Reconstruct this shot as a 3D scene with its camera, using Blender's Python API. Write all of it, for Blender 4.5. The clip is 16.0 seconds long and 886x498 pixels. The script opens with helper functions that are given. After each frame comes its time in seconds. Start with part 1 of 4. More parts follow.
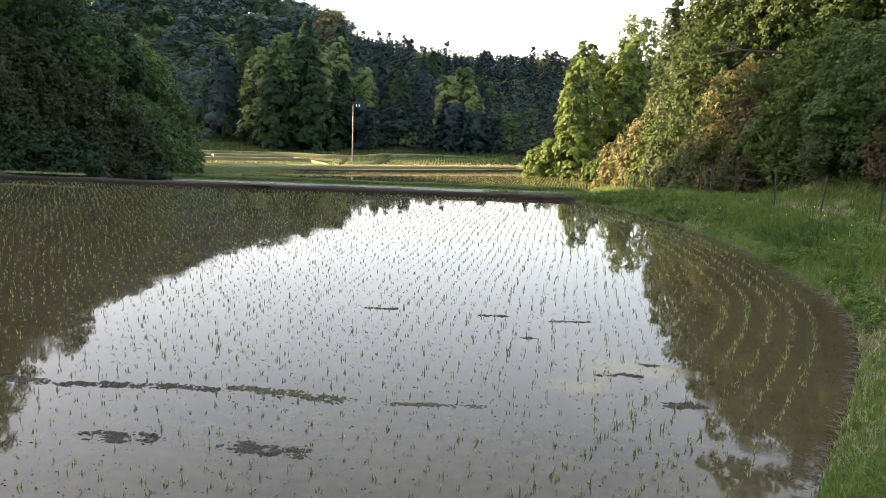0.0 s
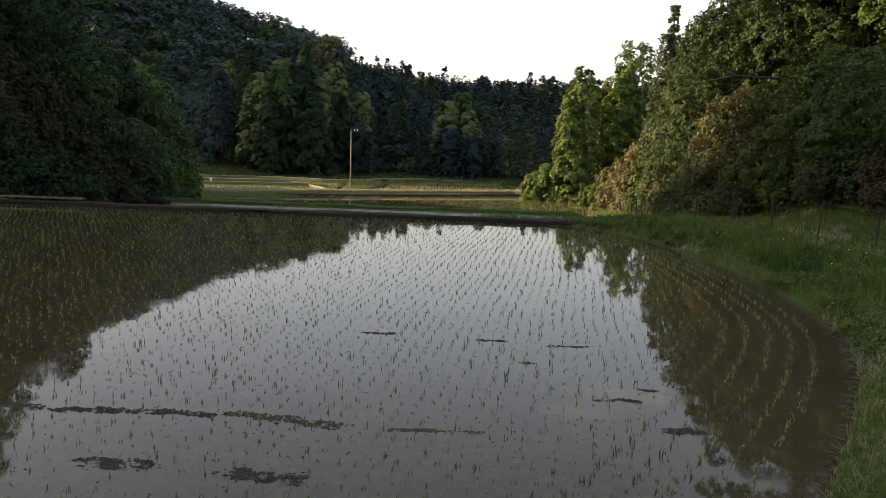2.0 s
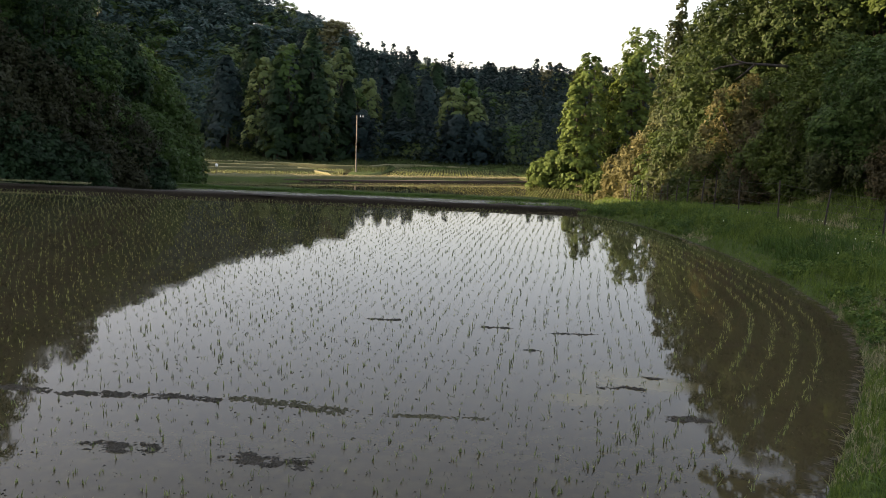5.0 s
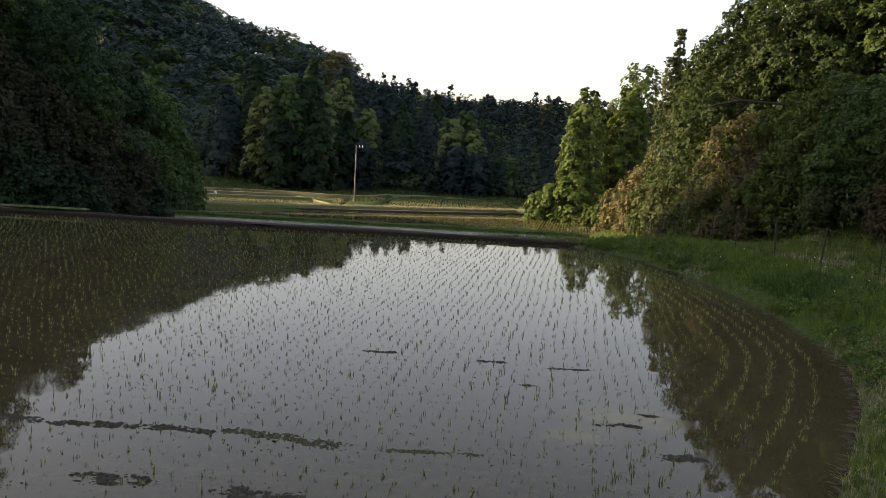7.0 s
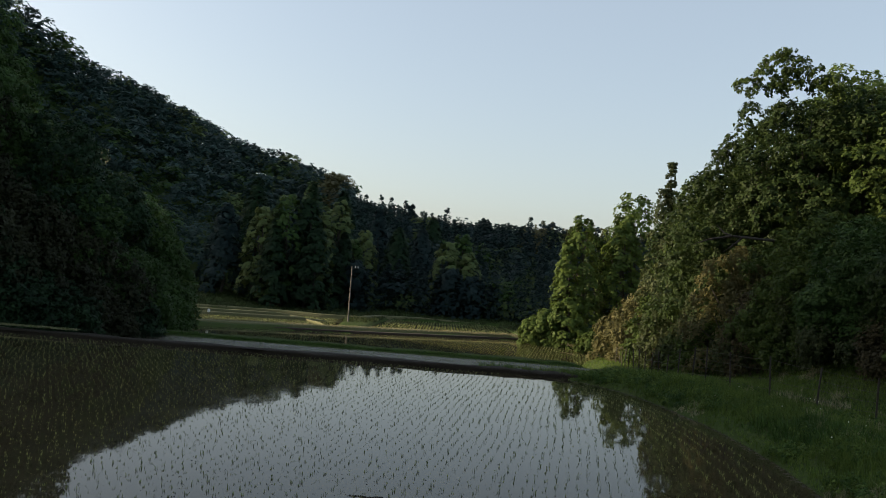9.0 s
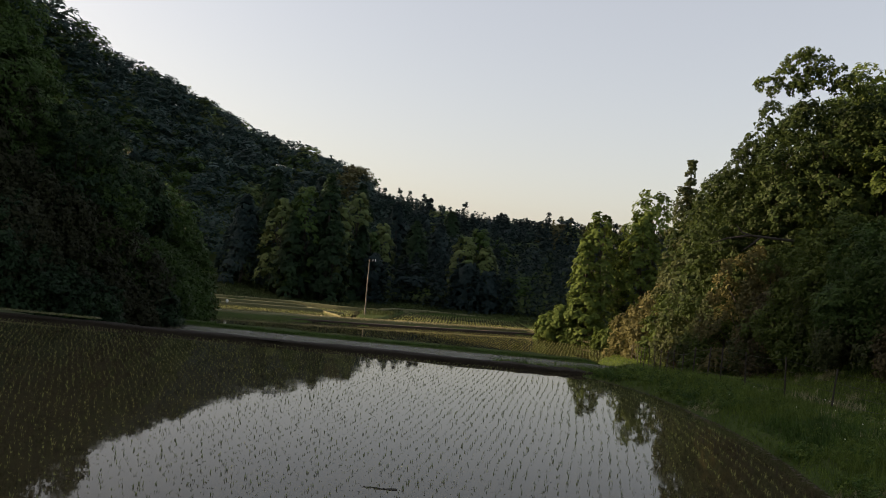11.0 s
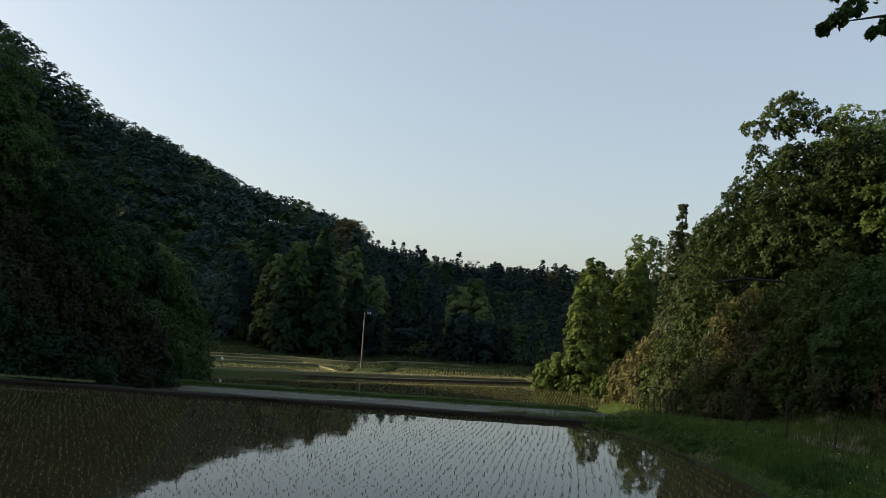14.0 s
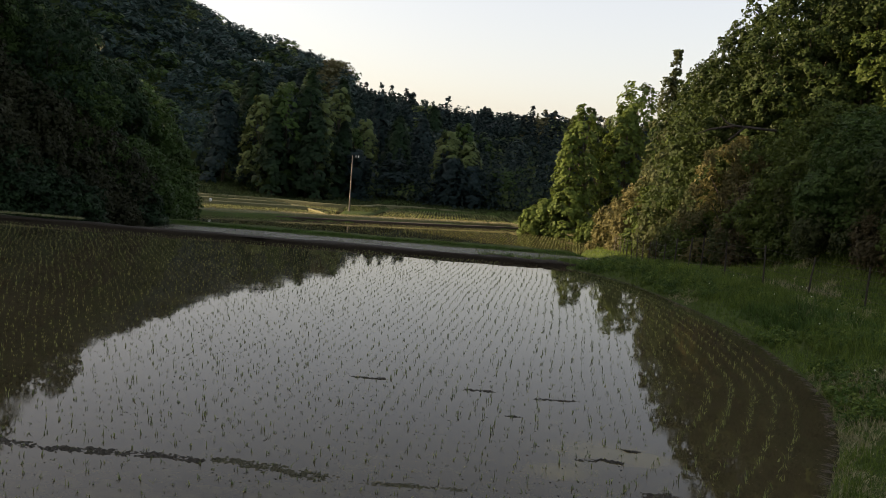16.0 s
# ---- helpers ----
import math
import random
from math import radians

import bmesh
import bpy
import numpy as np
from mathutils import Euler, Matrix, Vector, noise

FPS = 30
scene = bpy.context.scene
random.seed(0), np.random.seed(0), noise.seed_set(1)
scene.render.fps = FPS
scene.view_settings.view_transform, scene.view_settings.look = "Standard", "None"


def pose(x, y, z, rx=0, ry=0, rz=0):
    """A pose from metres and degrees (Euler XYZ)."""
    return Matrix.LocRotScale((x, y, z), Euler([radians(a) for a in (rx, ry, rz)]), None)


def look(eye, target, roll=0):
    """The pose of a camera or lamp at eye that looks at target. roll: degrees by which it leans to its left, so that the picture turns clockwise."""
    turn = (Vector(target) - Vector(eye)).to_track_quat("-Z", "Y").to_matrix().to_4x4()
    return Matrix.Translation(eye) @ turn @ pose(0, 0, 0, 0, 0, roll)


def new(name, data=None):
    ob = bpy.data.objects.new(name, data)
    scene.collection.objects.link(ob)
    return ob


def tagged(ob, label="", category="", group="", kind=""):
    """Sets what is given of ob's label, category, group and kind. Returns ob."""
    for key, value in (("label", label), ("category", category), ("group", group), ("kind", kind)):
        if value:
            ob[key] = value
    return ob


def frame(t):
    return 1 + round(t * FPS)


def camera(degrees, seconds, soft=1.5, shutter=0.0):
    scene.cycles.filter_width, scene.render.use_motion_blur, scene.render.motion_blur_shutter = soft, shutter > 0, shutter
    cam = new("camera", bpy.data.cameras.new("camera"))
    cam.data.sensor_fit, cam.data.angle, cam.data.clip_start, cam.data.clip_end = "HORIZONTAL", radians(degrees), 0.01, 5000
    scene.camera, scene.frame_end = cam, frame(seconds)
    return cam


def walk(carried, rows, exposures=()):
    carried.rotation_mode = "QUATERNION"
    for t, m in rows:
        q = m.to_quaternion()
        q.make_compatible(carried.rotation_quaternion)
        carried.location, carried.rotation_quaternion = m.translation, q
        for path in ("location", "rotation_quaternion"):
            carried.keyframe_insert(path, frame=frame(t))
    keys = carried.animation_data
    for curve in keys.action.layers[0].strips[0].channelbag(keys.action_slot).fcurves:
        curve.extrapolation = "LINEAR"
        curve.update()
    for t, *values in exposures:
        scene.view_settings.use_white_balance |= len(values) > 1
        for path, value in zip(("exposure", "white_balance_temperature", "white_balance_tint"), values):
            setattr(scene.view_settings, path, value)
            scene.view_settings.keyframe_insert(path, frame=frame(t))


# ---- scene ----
LENS = 56.1
cam = camera(LENS, 16.0, soft=0.6)


def held(x, y, z, yaw, pitch, roll):
    return pose(x, y, z, 90 + pitch, 0, yaw) @ pose(0, 0, 0, 0, 0, roll)


PATH = [
    (0, 0.000, 0.000, 2.800, 0.000, -8.995, 1.999),
    (0.5, -0.002, 0.000, 2.809, -0.032, -7.559, 2.030),
    (1, -0.003, -0.002, 2.817, -0.080, -6.597, 1.955),
    (1.5, -0.006, 0.002, 2.807, -0.094, -6.717, 1.965),
    (2, 0.000, 0.006, 2.804, -0.098, -7.324, 2.018),
    (2.5, 0.000, 0.003, 2.804, -0.198, -7.937, 2.070),
    (3, -0.001, 0.004, 2.804, -0.310, -8.377, 2.081),
    (5.5, -0.004, 0.008, 2.806, 0.357, -8.130, 2.413),
    (6, -0.002, -0.008, 2.813, 0.462, -7.621, 2.526),
    (6.5, -0.007, -0.004, 2.814, 0.387, -7.110, 2.874),
    (7, -0.005, 0.011, 2.841, 0.128, -6.150, 3.201),
    (7.5, 0.000, 0.013, 2.904, -0.029, -4.799, 3.588),
    (8, 0.002, 0.044, 2.985, 0.260, -2.278, 3.719),
    (8.5, 0.006, 0.043, 3.089, 0.432, 0.007, 4.130),
    (9, 0.005, 0.029, 3.143, 0.297, 2.138, 4.489),
    (11.5, 0.016, -0.158, 3.191, 1.665, 1.545, 5.583),
    (12, 0.010, -0.145, 3.209, 1.766, 2.600, 5.690),
    (12.5, -0.012, -0.181, 3.237, 1.998, 3.550, 5.679),
    (13, 0.012, -0.170, 3.240, 2.206, 4.931, 5.219),
    (13.5, 0.005, -0.157, 3.247, 1.797, 5.640, 4.456),
    (14, 0.010, -0.149, 3.250, 1.344, 5.084, 3.719),
    (14.5, 0.013, -0.176, 3.210, 0.996, 2.391, 3.718),
    (15, 0.016, -0.187, 3.185, 0.499, -1.263, 4.193),
    (15.5, 0.020, -0.163, 3.162, 0.135, -3.844, 4.355),
    (16, 0.017, -0.160, 3.150, -0.241, -5.440, 4.632),
]
EXPOSURE = [
    (0, 2.95, 7100, 20), (0.5, 2.45, 7100, 20), (1, 1.72, 7100, 20), (1.5, 1.63, 7100, 20), (2, 1.66, 7100, 20),
    (3, 1.75, 7100, 20), (5.5, 1.97, 7100, 20), (6.5, 1.92, 7100, 20), (7, 1.62, 7100, 20), (7.5, 1.42, 7500, 20),
    (8, 1.15, 7500, 20), (8.5, 0.88, 7500, 20), (9, 0.85, 6400, 10), (11.5, 0.92, 7500, 20), (12.5, 0.84, 7500, 20),
    (12.8, 0.84, 6400, 10), (13.5, 0.75, 6400, 10), (14.65, 0.80, 6400, 10), (14.9, 0.92, 7500, 20), (15, 0.96, 7500, 20),
    (15.5, 1.04, 7400, 20), (16, 1.28, 7400, 20),
]
walk(cam, [(t, held(*r)) for t, *r in PATH], EXPOSURE)

# ---- light: a low evening sun from the left, behind the wooded hill ----
SUN_AZ, SUN_EL = radians(80), radians(13.5)     # degrees to the left of straight ahead, height
to_sun = Vector((-math.sin(SUN_AZ) * math.cos(SUN_EL), math.cos(SUN_AZ) * math.cos(SUN_EL), math.sin(SUN_EL)))
world = bpy.data.worlds.new("evening_sky")
world.use_nodes = True
scene.world = world
wt = world.node_tree
sky = wt.nodes.new("ShaderNodeTexSky")
sky.sky_type, sky.sun_disc = "NISHITA", False
sky.sun_elevation, sky.sun_rotation = SUN_EL, -SUN_AZ
sky.air_density, sky.dust_density, sky.ozone_density = 1.0, 3.0, 1.0
veil = wt.nodes.new("ShaderNodeMix")          # thin high haze over the whole sky
veil.data_type = "RGBA"
veil.inputs[0].default_value = 0.42
veil.inputs[7].default_value = (2.4, 2.56, 2.68, 1)
wt.links.new(sky.outputs[0], veil.inputs[6])
wt.links.new(veil.outputs[2], wt.nodes["Background"].inputs["Color"])
wt.nodes["Background"].inputs["Strength"].default_value = 0.15
lamp = bpy.data.lights.new("sun", "SUN")
lamp.energy, lamp.angle, lamp.color = 5.0, radians(0.6), (1.0, 0.80, 0.52)
sun = new("sun", lamp)
sun.matrix_world = look(to_sun * 300, (0, 0, 0))

rng = np.random.default_rng(7)


# ---- materials ----
def material(name, rough=0.7):
    m = bpy.data.materials.new(name)
    m.use_nodes = True
    b = m.node_tree.nodes["Principled BSDF"]
    b.inputs["Roughness"].default_value = rough
    return m, m.node_tree, b


def link(nt, a, b):
    nt.links.new(a, b)


def noise_tex(nt, scale, detail=4, rough=0.6, coords=None):
    n = nt.nodes.new("ShaderNodeTexNoise")
    n.inputs["Scale"].default_value, n.inputs["Detail"].default_value, n.inputs["Roughness"].default_value = scale, detail, rough
    if coords is None:
        coords = nt.nodes.new("ShaderNodeNewGeometry").outputs["Position"]
    link(nt, coords, n.inputs["Vector"])
    return n.outputs["Fac"]


def ramp(nt, fac, stops):
    r = nt.nodes.new("ShaderNodeValToRGB")
    els = r.color_ramp.elements
    while len(els) < len(stops):
        els.new(0.5)
    for e, (p, c) in zip(els, stops):
        e.position, e.color = p, (*c, 1)
    link(nt, fac, r.inputs["Fac"])
    return r.outputs["Color"]


def mix(nt, fac, a, b, mode="MIX"):
    n = nt.nodes.new("ShaderNodeMix")
    n.data_type, n.blend_type = "RGBA", mode
    if isinstance(fac, float):
        n.inputs[0].default_value = fac
    else:
        link(nt, fac, n.inputs[0])
    for v, s in ((a, n.inputs[6]), (b, n.inputs[7])):
        if isinstance(v, tuple):
            s.default_value = (*v, 1)
        else:
            link(nt, v, s)
    return n.outputs[2]


def bump(nt, b, height, strength, distance):
    n = nt.nodes.new("ShaderNodeBump")
    n.inputs["Strength"].default_value, n.inputs["Distance"].default_value = strength, distance
    link(nt, height, n.inputs["Height"])
    link(nt, n.outputs["Normal"], b.inputs["Normal"])


def leaf_material(name, dark, mid, light, patch=0.25, glow=0.3, vary=0.55):
    """Foliage: leaves of slightly differing shade, boughs and patches of older and newer growth, some light passing through."""
    m, nt, b = material(name, 0.6)
    geo = nt.nodes.new("ShaderNodeNewGeometry")
    d, l = [tuple(vary * p + (1 - vary) * q for p, q in zip(c, mid)) for c in (dark, light)]
    c = ramp(nt, geo.outputs["Random Per Island"], [(0.0, d), (0.5, mid), (1.0, l)])
    big = noise_tex(nt, patch, 3, 0.6, geo.outputs["Position"])
    c = mix(nt, ramp(nt, big, [(0.36, (0.6, 0.6, 0.6)), (0.62, (0, 0, 0))]), c, dark)
    bough = noise_tex(nt, patch * 4.1, 2, 0.5, geo.outputs["Position"])
    c = mix(nt, ramp(nt, bough, [(0.5, (0, 0, 0)), (0.72, (0.5, 0.5, 0.5))]), c, light)
    link(nt, c, b.inputs["Base Color"])
    b.inputs["Specular IOR Level"].default_value = 0.12
    t = nt.nodes.new("ShaderNodeBsdfTranslucent")
    link(nt, mix(nt, 0.4, c, light), t.inputs["Color"])
    s = nt.nodes.new("ShaderNodeMixShader")
    s.inputs[0].default_value = glow
    link(nt, b.outputs[0], s.inputs[1])
    link(nt, t.outputs[0], s.inputs[2])
    link(nt, s.outputs[0], nt.nodes["Material Output"].inputs["Surface"])
    return m


SHADES = {
    "evergreen": ((0.008, 0.020, 0.010), (0.018, 0.041, 0.019), (0.038, 0.076, 0.030)),
    "green": ((0.018, 0.038, 0.011), (0.040, 0.080, 0.020), (0.075, 0.128, 0.034)),
    "fresh": ((0.034, 0.060, 0.014), (0.080, 0.124, 0.028), (0.140, 0.184, 0.045)),
    # new-leaf green, paled further for crowns the sun should light
    "lit_spring": ((0.050, 0.078, 0.030), (0.110, 0.150, 0.055), (0.190, 0.235, 0.085)),
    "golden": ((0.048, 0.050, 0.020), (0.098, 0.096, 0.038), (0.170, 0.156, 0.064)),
    "rust": ((0.026, 0.026, 0.013), (0.052, 0.046, 0.023), (0.092, 0.076, 0.038)),
    "vine": ((0.020, 0.030, 0.012), (0.044, 0.060, 0.023), (0.088, 0.102, 0.040)),
    # cedar and forest carry the blue of distance haze in their colour
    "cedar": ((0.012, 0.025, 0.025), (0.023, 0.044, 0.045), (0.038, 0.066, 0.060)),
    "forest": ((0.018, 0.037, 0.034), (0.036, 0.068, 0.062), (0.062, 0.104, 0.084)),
    "russet": ((0.036, 0.018, 0.012), (0.082, 0.036, 0.024), (0.140, 0.070, 0.042)),
    "bramble": ((0.012, 0.016, 0.008), (0.026, 0.030, 0.014), (0.052, 0.054, 0.027)),
    "oak": ((0.011, 0.022, 0.006), (0.026, 0.045, 0.012), (0.054, 0.082, 0.021)),
    "olive": ((0.022, 0.039, 0.008), (0.050, 0.080, 0.017), (0.094, 0.130, 0.029)),
}
LEAF = {k: leaf_material(k + "_leaves", *v, patch=0.3, vary=0.4) for k, v in SHADES.items()}
# whole boughs seen far off: shades closer together for haze, patches wide as crowns
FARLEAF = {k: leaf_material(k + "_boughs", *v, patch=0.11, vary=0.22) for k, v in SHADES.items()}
BARK, nt, b = material("bark", 0.85)
geo = nt.nodes.new("ShaderNodeNewGeometry")
link(nt, ramp(nt, noise_tex(nt, 6, 5, 0.7), [(0.3, (0.018, 0.015, 0.012)), (0.7, (0.06, 0.05, 0.04))]), b.inputs["Base Color"])
bump(nt, b, noise_tex(nt, 25, 4), 0.6, 0.03)

WATER, nt, b = material("murky_paddy_water", 0.03)
spot = nt.nodes.new("ShaderNodeNewGeometry").outputs["Position"]
n1 = noise_tex(nt, 0.55, 5, 0.6)
n2 = noise_tex(nt, 6, 4, 0.6)
c = ramp(nt, n1, [(0.3, (0.025, 0.021, 0.0115)), (0.7, (0.041, 0.035, 0.019))])
c = mix(nt, ramp(nt, n2, [(0.45, (0, 0, 0)), (0.75, (0.5, 0.5, 0.5))]), c, (0.070, 0.064, 0.029))
# clouds of yellowish scum hanging just under the surface
cloud = noise_tex(nt, 1.7, 6, 0.65)
masks = []
for cx, cy, rx, ry in ((2.05, 9.35, 0.9, 0.7), (1.55, 8.6, 0.7, 0.4), (2.6, 9.2, 0.6, 0.4)):
    mp = nt.nodes.new("ShaderNodeMapping")
    mp.vector_type = "TEXTURE"
    mp.inputs["Location"].default_value, mp.inputs["Scale"].default_value = (cx, cy, 0), (rx, ry, 1)
    link(nt, spot, mp.inputs["Vector"])
    gr = nt.nodes.new("ShaderNodeTexGradient")
    gr.gradient_type = "SPHERICAL"
    link(nt, mp.outputs[0], gr.inputs["Vector"])
    masks.append(gr.outputs["Fac"])
whole = masks[0]
for k in masks[1:]:
    ad = nt.nodes.new("ShaderNodeMath")
    link(nt, whole, ad.inputs[0])
    link(nt, k, ad.inputs[1])
    whole = ad.outputs[0]
mu = nt.nodes.new("ShaderNodeMath")
mu.operation = "MULTIPLY"
link(nt, whole, mu.inputs[0])
link(nt, cloud, mu.inputs[1])
scummy = ramp(nt, mu.outputs[0], [(0.10, (0, 0, 0)), (0.42, (0.6, 0.6, 0.6))])
link(nt, mix(nt, scummy, c, (0.10, 0.086, 0.03)), b.inputs["Base Color"])
b.inputs["IOR"].default_value = 1.2
film = ramp(nt, noise_tex(nt, 0.9, 8, 0.75), [(0.5, (0.02, 0.02, 0.02)), (0.72, (0.10, 0.10, 0.10))])
link(nt, mix(nt, scummy, film, (0.16, 0.16, 0.16)), b.inputs["Roughness"])
bump(nt, b, noise_tex(nt, 3.0, 2), 0.012, 0.02)

RIPPLED, nt, b = material("wind_rippled_water", 0.06)
b.inputs["Base Color"].default_value = (0.07, 0.062, 0.045, 1)
b.inputs["IOR"].default_value = 1.24
mp = nt.nodes.new("ShaderNodeMapping")
mp.inputs["Scale"].default_value = (0.25, 1.6, 1.0)
link(nt, nt.nodes.new("ShaderNodeNewGeometry").outputs["Position"], mp.inputs["Vector"])
bump(nt, b, noise_tex(nt, 5.0, 4, 0.65, mp.outputs[0]), 0.9, 0.08)

EARTH, nt, b = material("grassy_earth", 0.95)
b.inputs["Specular IOR Level"].default_value = 0.08
n1, n2 = noise_tex(nt, 0.35, 5, 0.65), noise_tex(nt, 9, 4, 0.7)
grass = ramp(nt, n2, [(0.25, (0.018, 0.03, 0.008)), (0.55, (0.038, 0.062, 0.014)), (0.85, (0.075, 0.095, 0.03))])
soil = ramp(nt, n2, [(0.25, (0.03, 0.024, 0.015)), (0.8, (0.085, 0.068, 0.042))])
link(nt, mix(nt, ramp(nt, n1, [(0.3, (0.4, 0.4, 0.4)), (0.5, (0, 0, 0))]), grass, soil), b.inputs["Base Color"])
bump(nt, b, n2, 0.7, 0.06)

MUD, nt, b = material("wet_mud", 0.8)
b.inputs["Specular IOR Level"].default_value = 0.1
n1 = noise_tex(nt, 11, 6, 0.7)
link(nt, ramp(nt, n1, [(0.3, (0.007, 0.0055, 0.0035)), (0.75, (0.024, 0.019, 0.012))]), b.inputs["Base Color"])
bump(nt, b, n1, 0.8, 0.05)


RICE = leaf_material("rice_seedlings", (0.075, 0.105, 0.035), (0.15, 0.195, 0.07), (0.27, 0.30, 0.13), 0.5, 0.3, 1.0)
GRASS = leaf_material("bank_grass", (0.036, 0.066, 0.012), (0.080, 0.136, 0.023), (0.160, 0.215, 0.052), 1.1, 0.3, 1.0)
DRYGRASS = leaf_material("dry_grass", (0.12, 0.12, 0.06), (0.24, 0.23, 0.13), (0.38, 0.36, 0.24), 0.8, 0.2, 1.0)
WEED = leaf_material("weeds", (0.02, 0.05, 0.012), (0.05, 0.10, 0.022), (0.09, 0.15, 0.035), 1.0, 0.3, 1.0)
DULLGRASS = leaf_material("meadow_grass", (0.018, 0.030, 0.011), (0.036, 0.054, 0.019), (0.066, 0.084, 0.034), 0.4, 0.3, 1.0)
FLOWER, nt, b = material("white_petals", 0.6)
b.inputs["Base Color"].default_value = (0.75, 0.74, 0.66, 1)
CONCRETE, nt, b = material("weathered_concrete", 0.8)
link(nt, ramp(nt, noise_tex(nt, 5, 5, 0.7), [(0.3, (0.11, 0.098, 0.085)), (0.75, (0.19, 0.172, 0.15))]), b.inputs["Base Color"])
STEEL, nt, b = material("dull_steel", 0.5)
link(nt, ramp(nt, noise_tex(nt, 18, 4), [(0.3, (0.02, 0.018, 0.015)), (0.7, (0.05, 0.044, 0.038))]), b.inputs["Base Color"])
b.inputs["Metallic"].default_value = 0.4
ROPE, nt, b = material("faded_fence_cord", 0.7)
link(nt, ramp(nt, noise_tex(nt, 30, 3), [(0.3, (0.03, 0.03, 0.026)), (0.7, (0.08, 0.078, 0.065))]), b.inputs["Base Color"])
WHITE, nt, b = material("white_plastic", 0.4)
link(nt, ramp(nt, noise_tex(nt, 20, 3), [(0.3, (0.7, 0.68, 0.62)), (0.7, (0.82, 0.81, 0.78))]), b.inputs["Base Color"])
SOIL, nt, b = material("bare_red_soil", 0.95)
n1 = noise_tex(nt, 4, 6, 0.7)
link(nt, ramp(nt, n1, [(0.3, (0.016, 0.011, 0.007)), (0.75, (0.05, 0.034, 0.021))]), b.inputs["Base Color"])
bump(nt, b, n1, 0.9, 0.08)
MEADOW, nt, b = material("dry_meadow", 0.9)
n1, n2 = noise_tex(nt, 0.6, 5, 0.7), noise_tex(nt, 9, 4, 0.7)
link(nt, mix(nt, ramp(nt, n2, [(0.35, (0, 0, 0)), (0.7, (0.8, 0.8, 0.8))]), ramp(nt, n1, [(0.3, (0.045, 0.065, 0.018)), (0.7, (0.10, 0.10, 0.04))]), (0.17, 0.15, 0.07)), b.inputs["Base Color"])
bump(nt, b, n2, 0.8, 0.1)
PALE, nt, b = material("pale_trodden_grass", 0.8)
n1, n2 = noise_tex(nt, 1.3, 5, 0.7), noise_tex(nt, 24, 4, 0.7)
link(nt, mix(nt, ramp(nt, n2, [(0.35, (0, 0, 0)), (0.7, (0.8, 0.8, 0.8))]), ramp(nt, n1, [(0.3, (0.03, 0.048, 0.014)), (0.7, (0.065, 0.085, 0.034))]), (0.11, 0.13, 0.065)), b.inputs["Base Color"])
bump(nt, b, n2, 0.6, 0.04)


# ---- mesh helpers ----
def mesh_ob(name, verts, faces, mat, parent=None, smooth=False):
    """faces: an integer array, all triangles or all quads."""
    me = bpy.data.meshes.new(name)
    v, f = np.asarray(verts, np.float32), np.asarray(faces, np.int32)
    k = f.shape[1]
    me.vertices.add(len(v))
    me.vertices.foreach_set("co", v.ravel())
    me.loops.add(f.size)
    me.loops.foreach_set("vertex_index", f.ravel())
    me.polygons.add(len(f))
    me.polygons.foreach_set("loop_start", np.arange(0, f.size, k, dtype=np.int32))
    me.polygons.foreach_set("use_smooth", np.full(len(f), smooth))
    me.materials.append(mat)
    me.update(calc_edges=True)
    ob = new(name, me)
    if parent is not None:
        ob.parent = parent
    return ob


def part(name, bm, mat, parent, label=""):
    me = bpy.data.meshes.new(name)
    bm.to_mesh(me)
    bm.free()
    me.materials.append(mat)
    ob = new(name, me)
    ob.parent = parent
    return tagged(ob, label)


def tube(points, radii, sides=7):
    """A bent, tapering round stem as vertices and quads."""
    pts = [Vector(p) for p in points]
    v, f = [], []
    for i, (p, r) in enumerate(zip(pts, radii)):
        d = (pts[min(i + 1, len(pts) - 1)] - pts[max(i - 1, 0)]).normalized()
        a = d.cross(Vector((0.31, 0.95, 0.02))).normalized()
        bb = d.cross(a)
        for k in range(sides):
            w = 2 * math.pi * k / sides
            v.append(p + (a * math.cos(w) + bb * math.sin(w)) * r)
    for i in range(len(pts) - 1):
        for k in range(sides):
            k2 = (k + 1) % sides
            f.append((i * sides + k, i * sides + k2, (i + 1) * sides + k2, (i + 1) * sides + k))
    return v, f


def joined(pieces):
    v, f, n = [], [], 0
    for pv, pf in pieces:
        v.extend([tuple(q) for q in pv])
        f.extend([tuple(i + n for i in q) for q in pf])
        n += len(pv)
    return np.array(v), np.array(f)


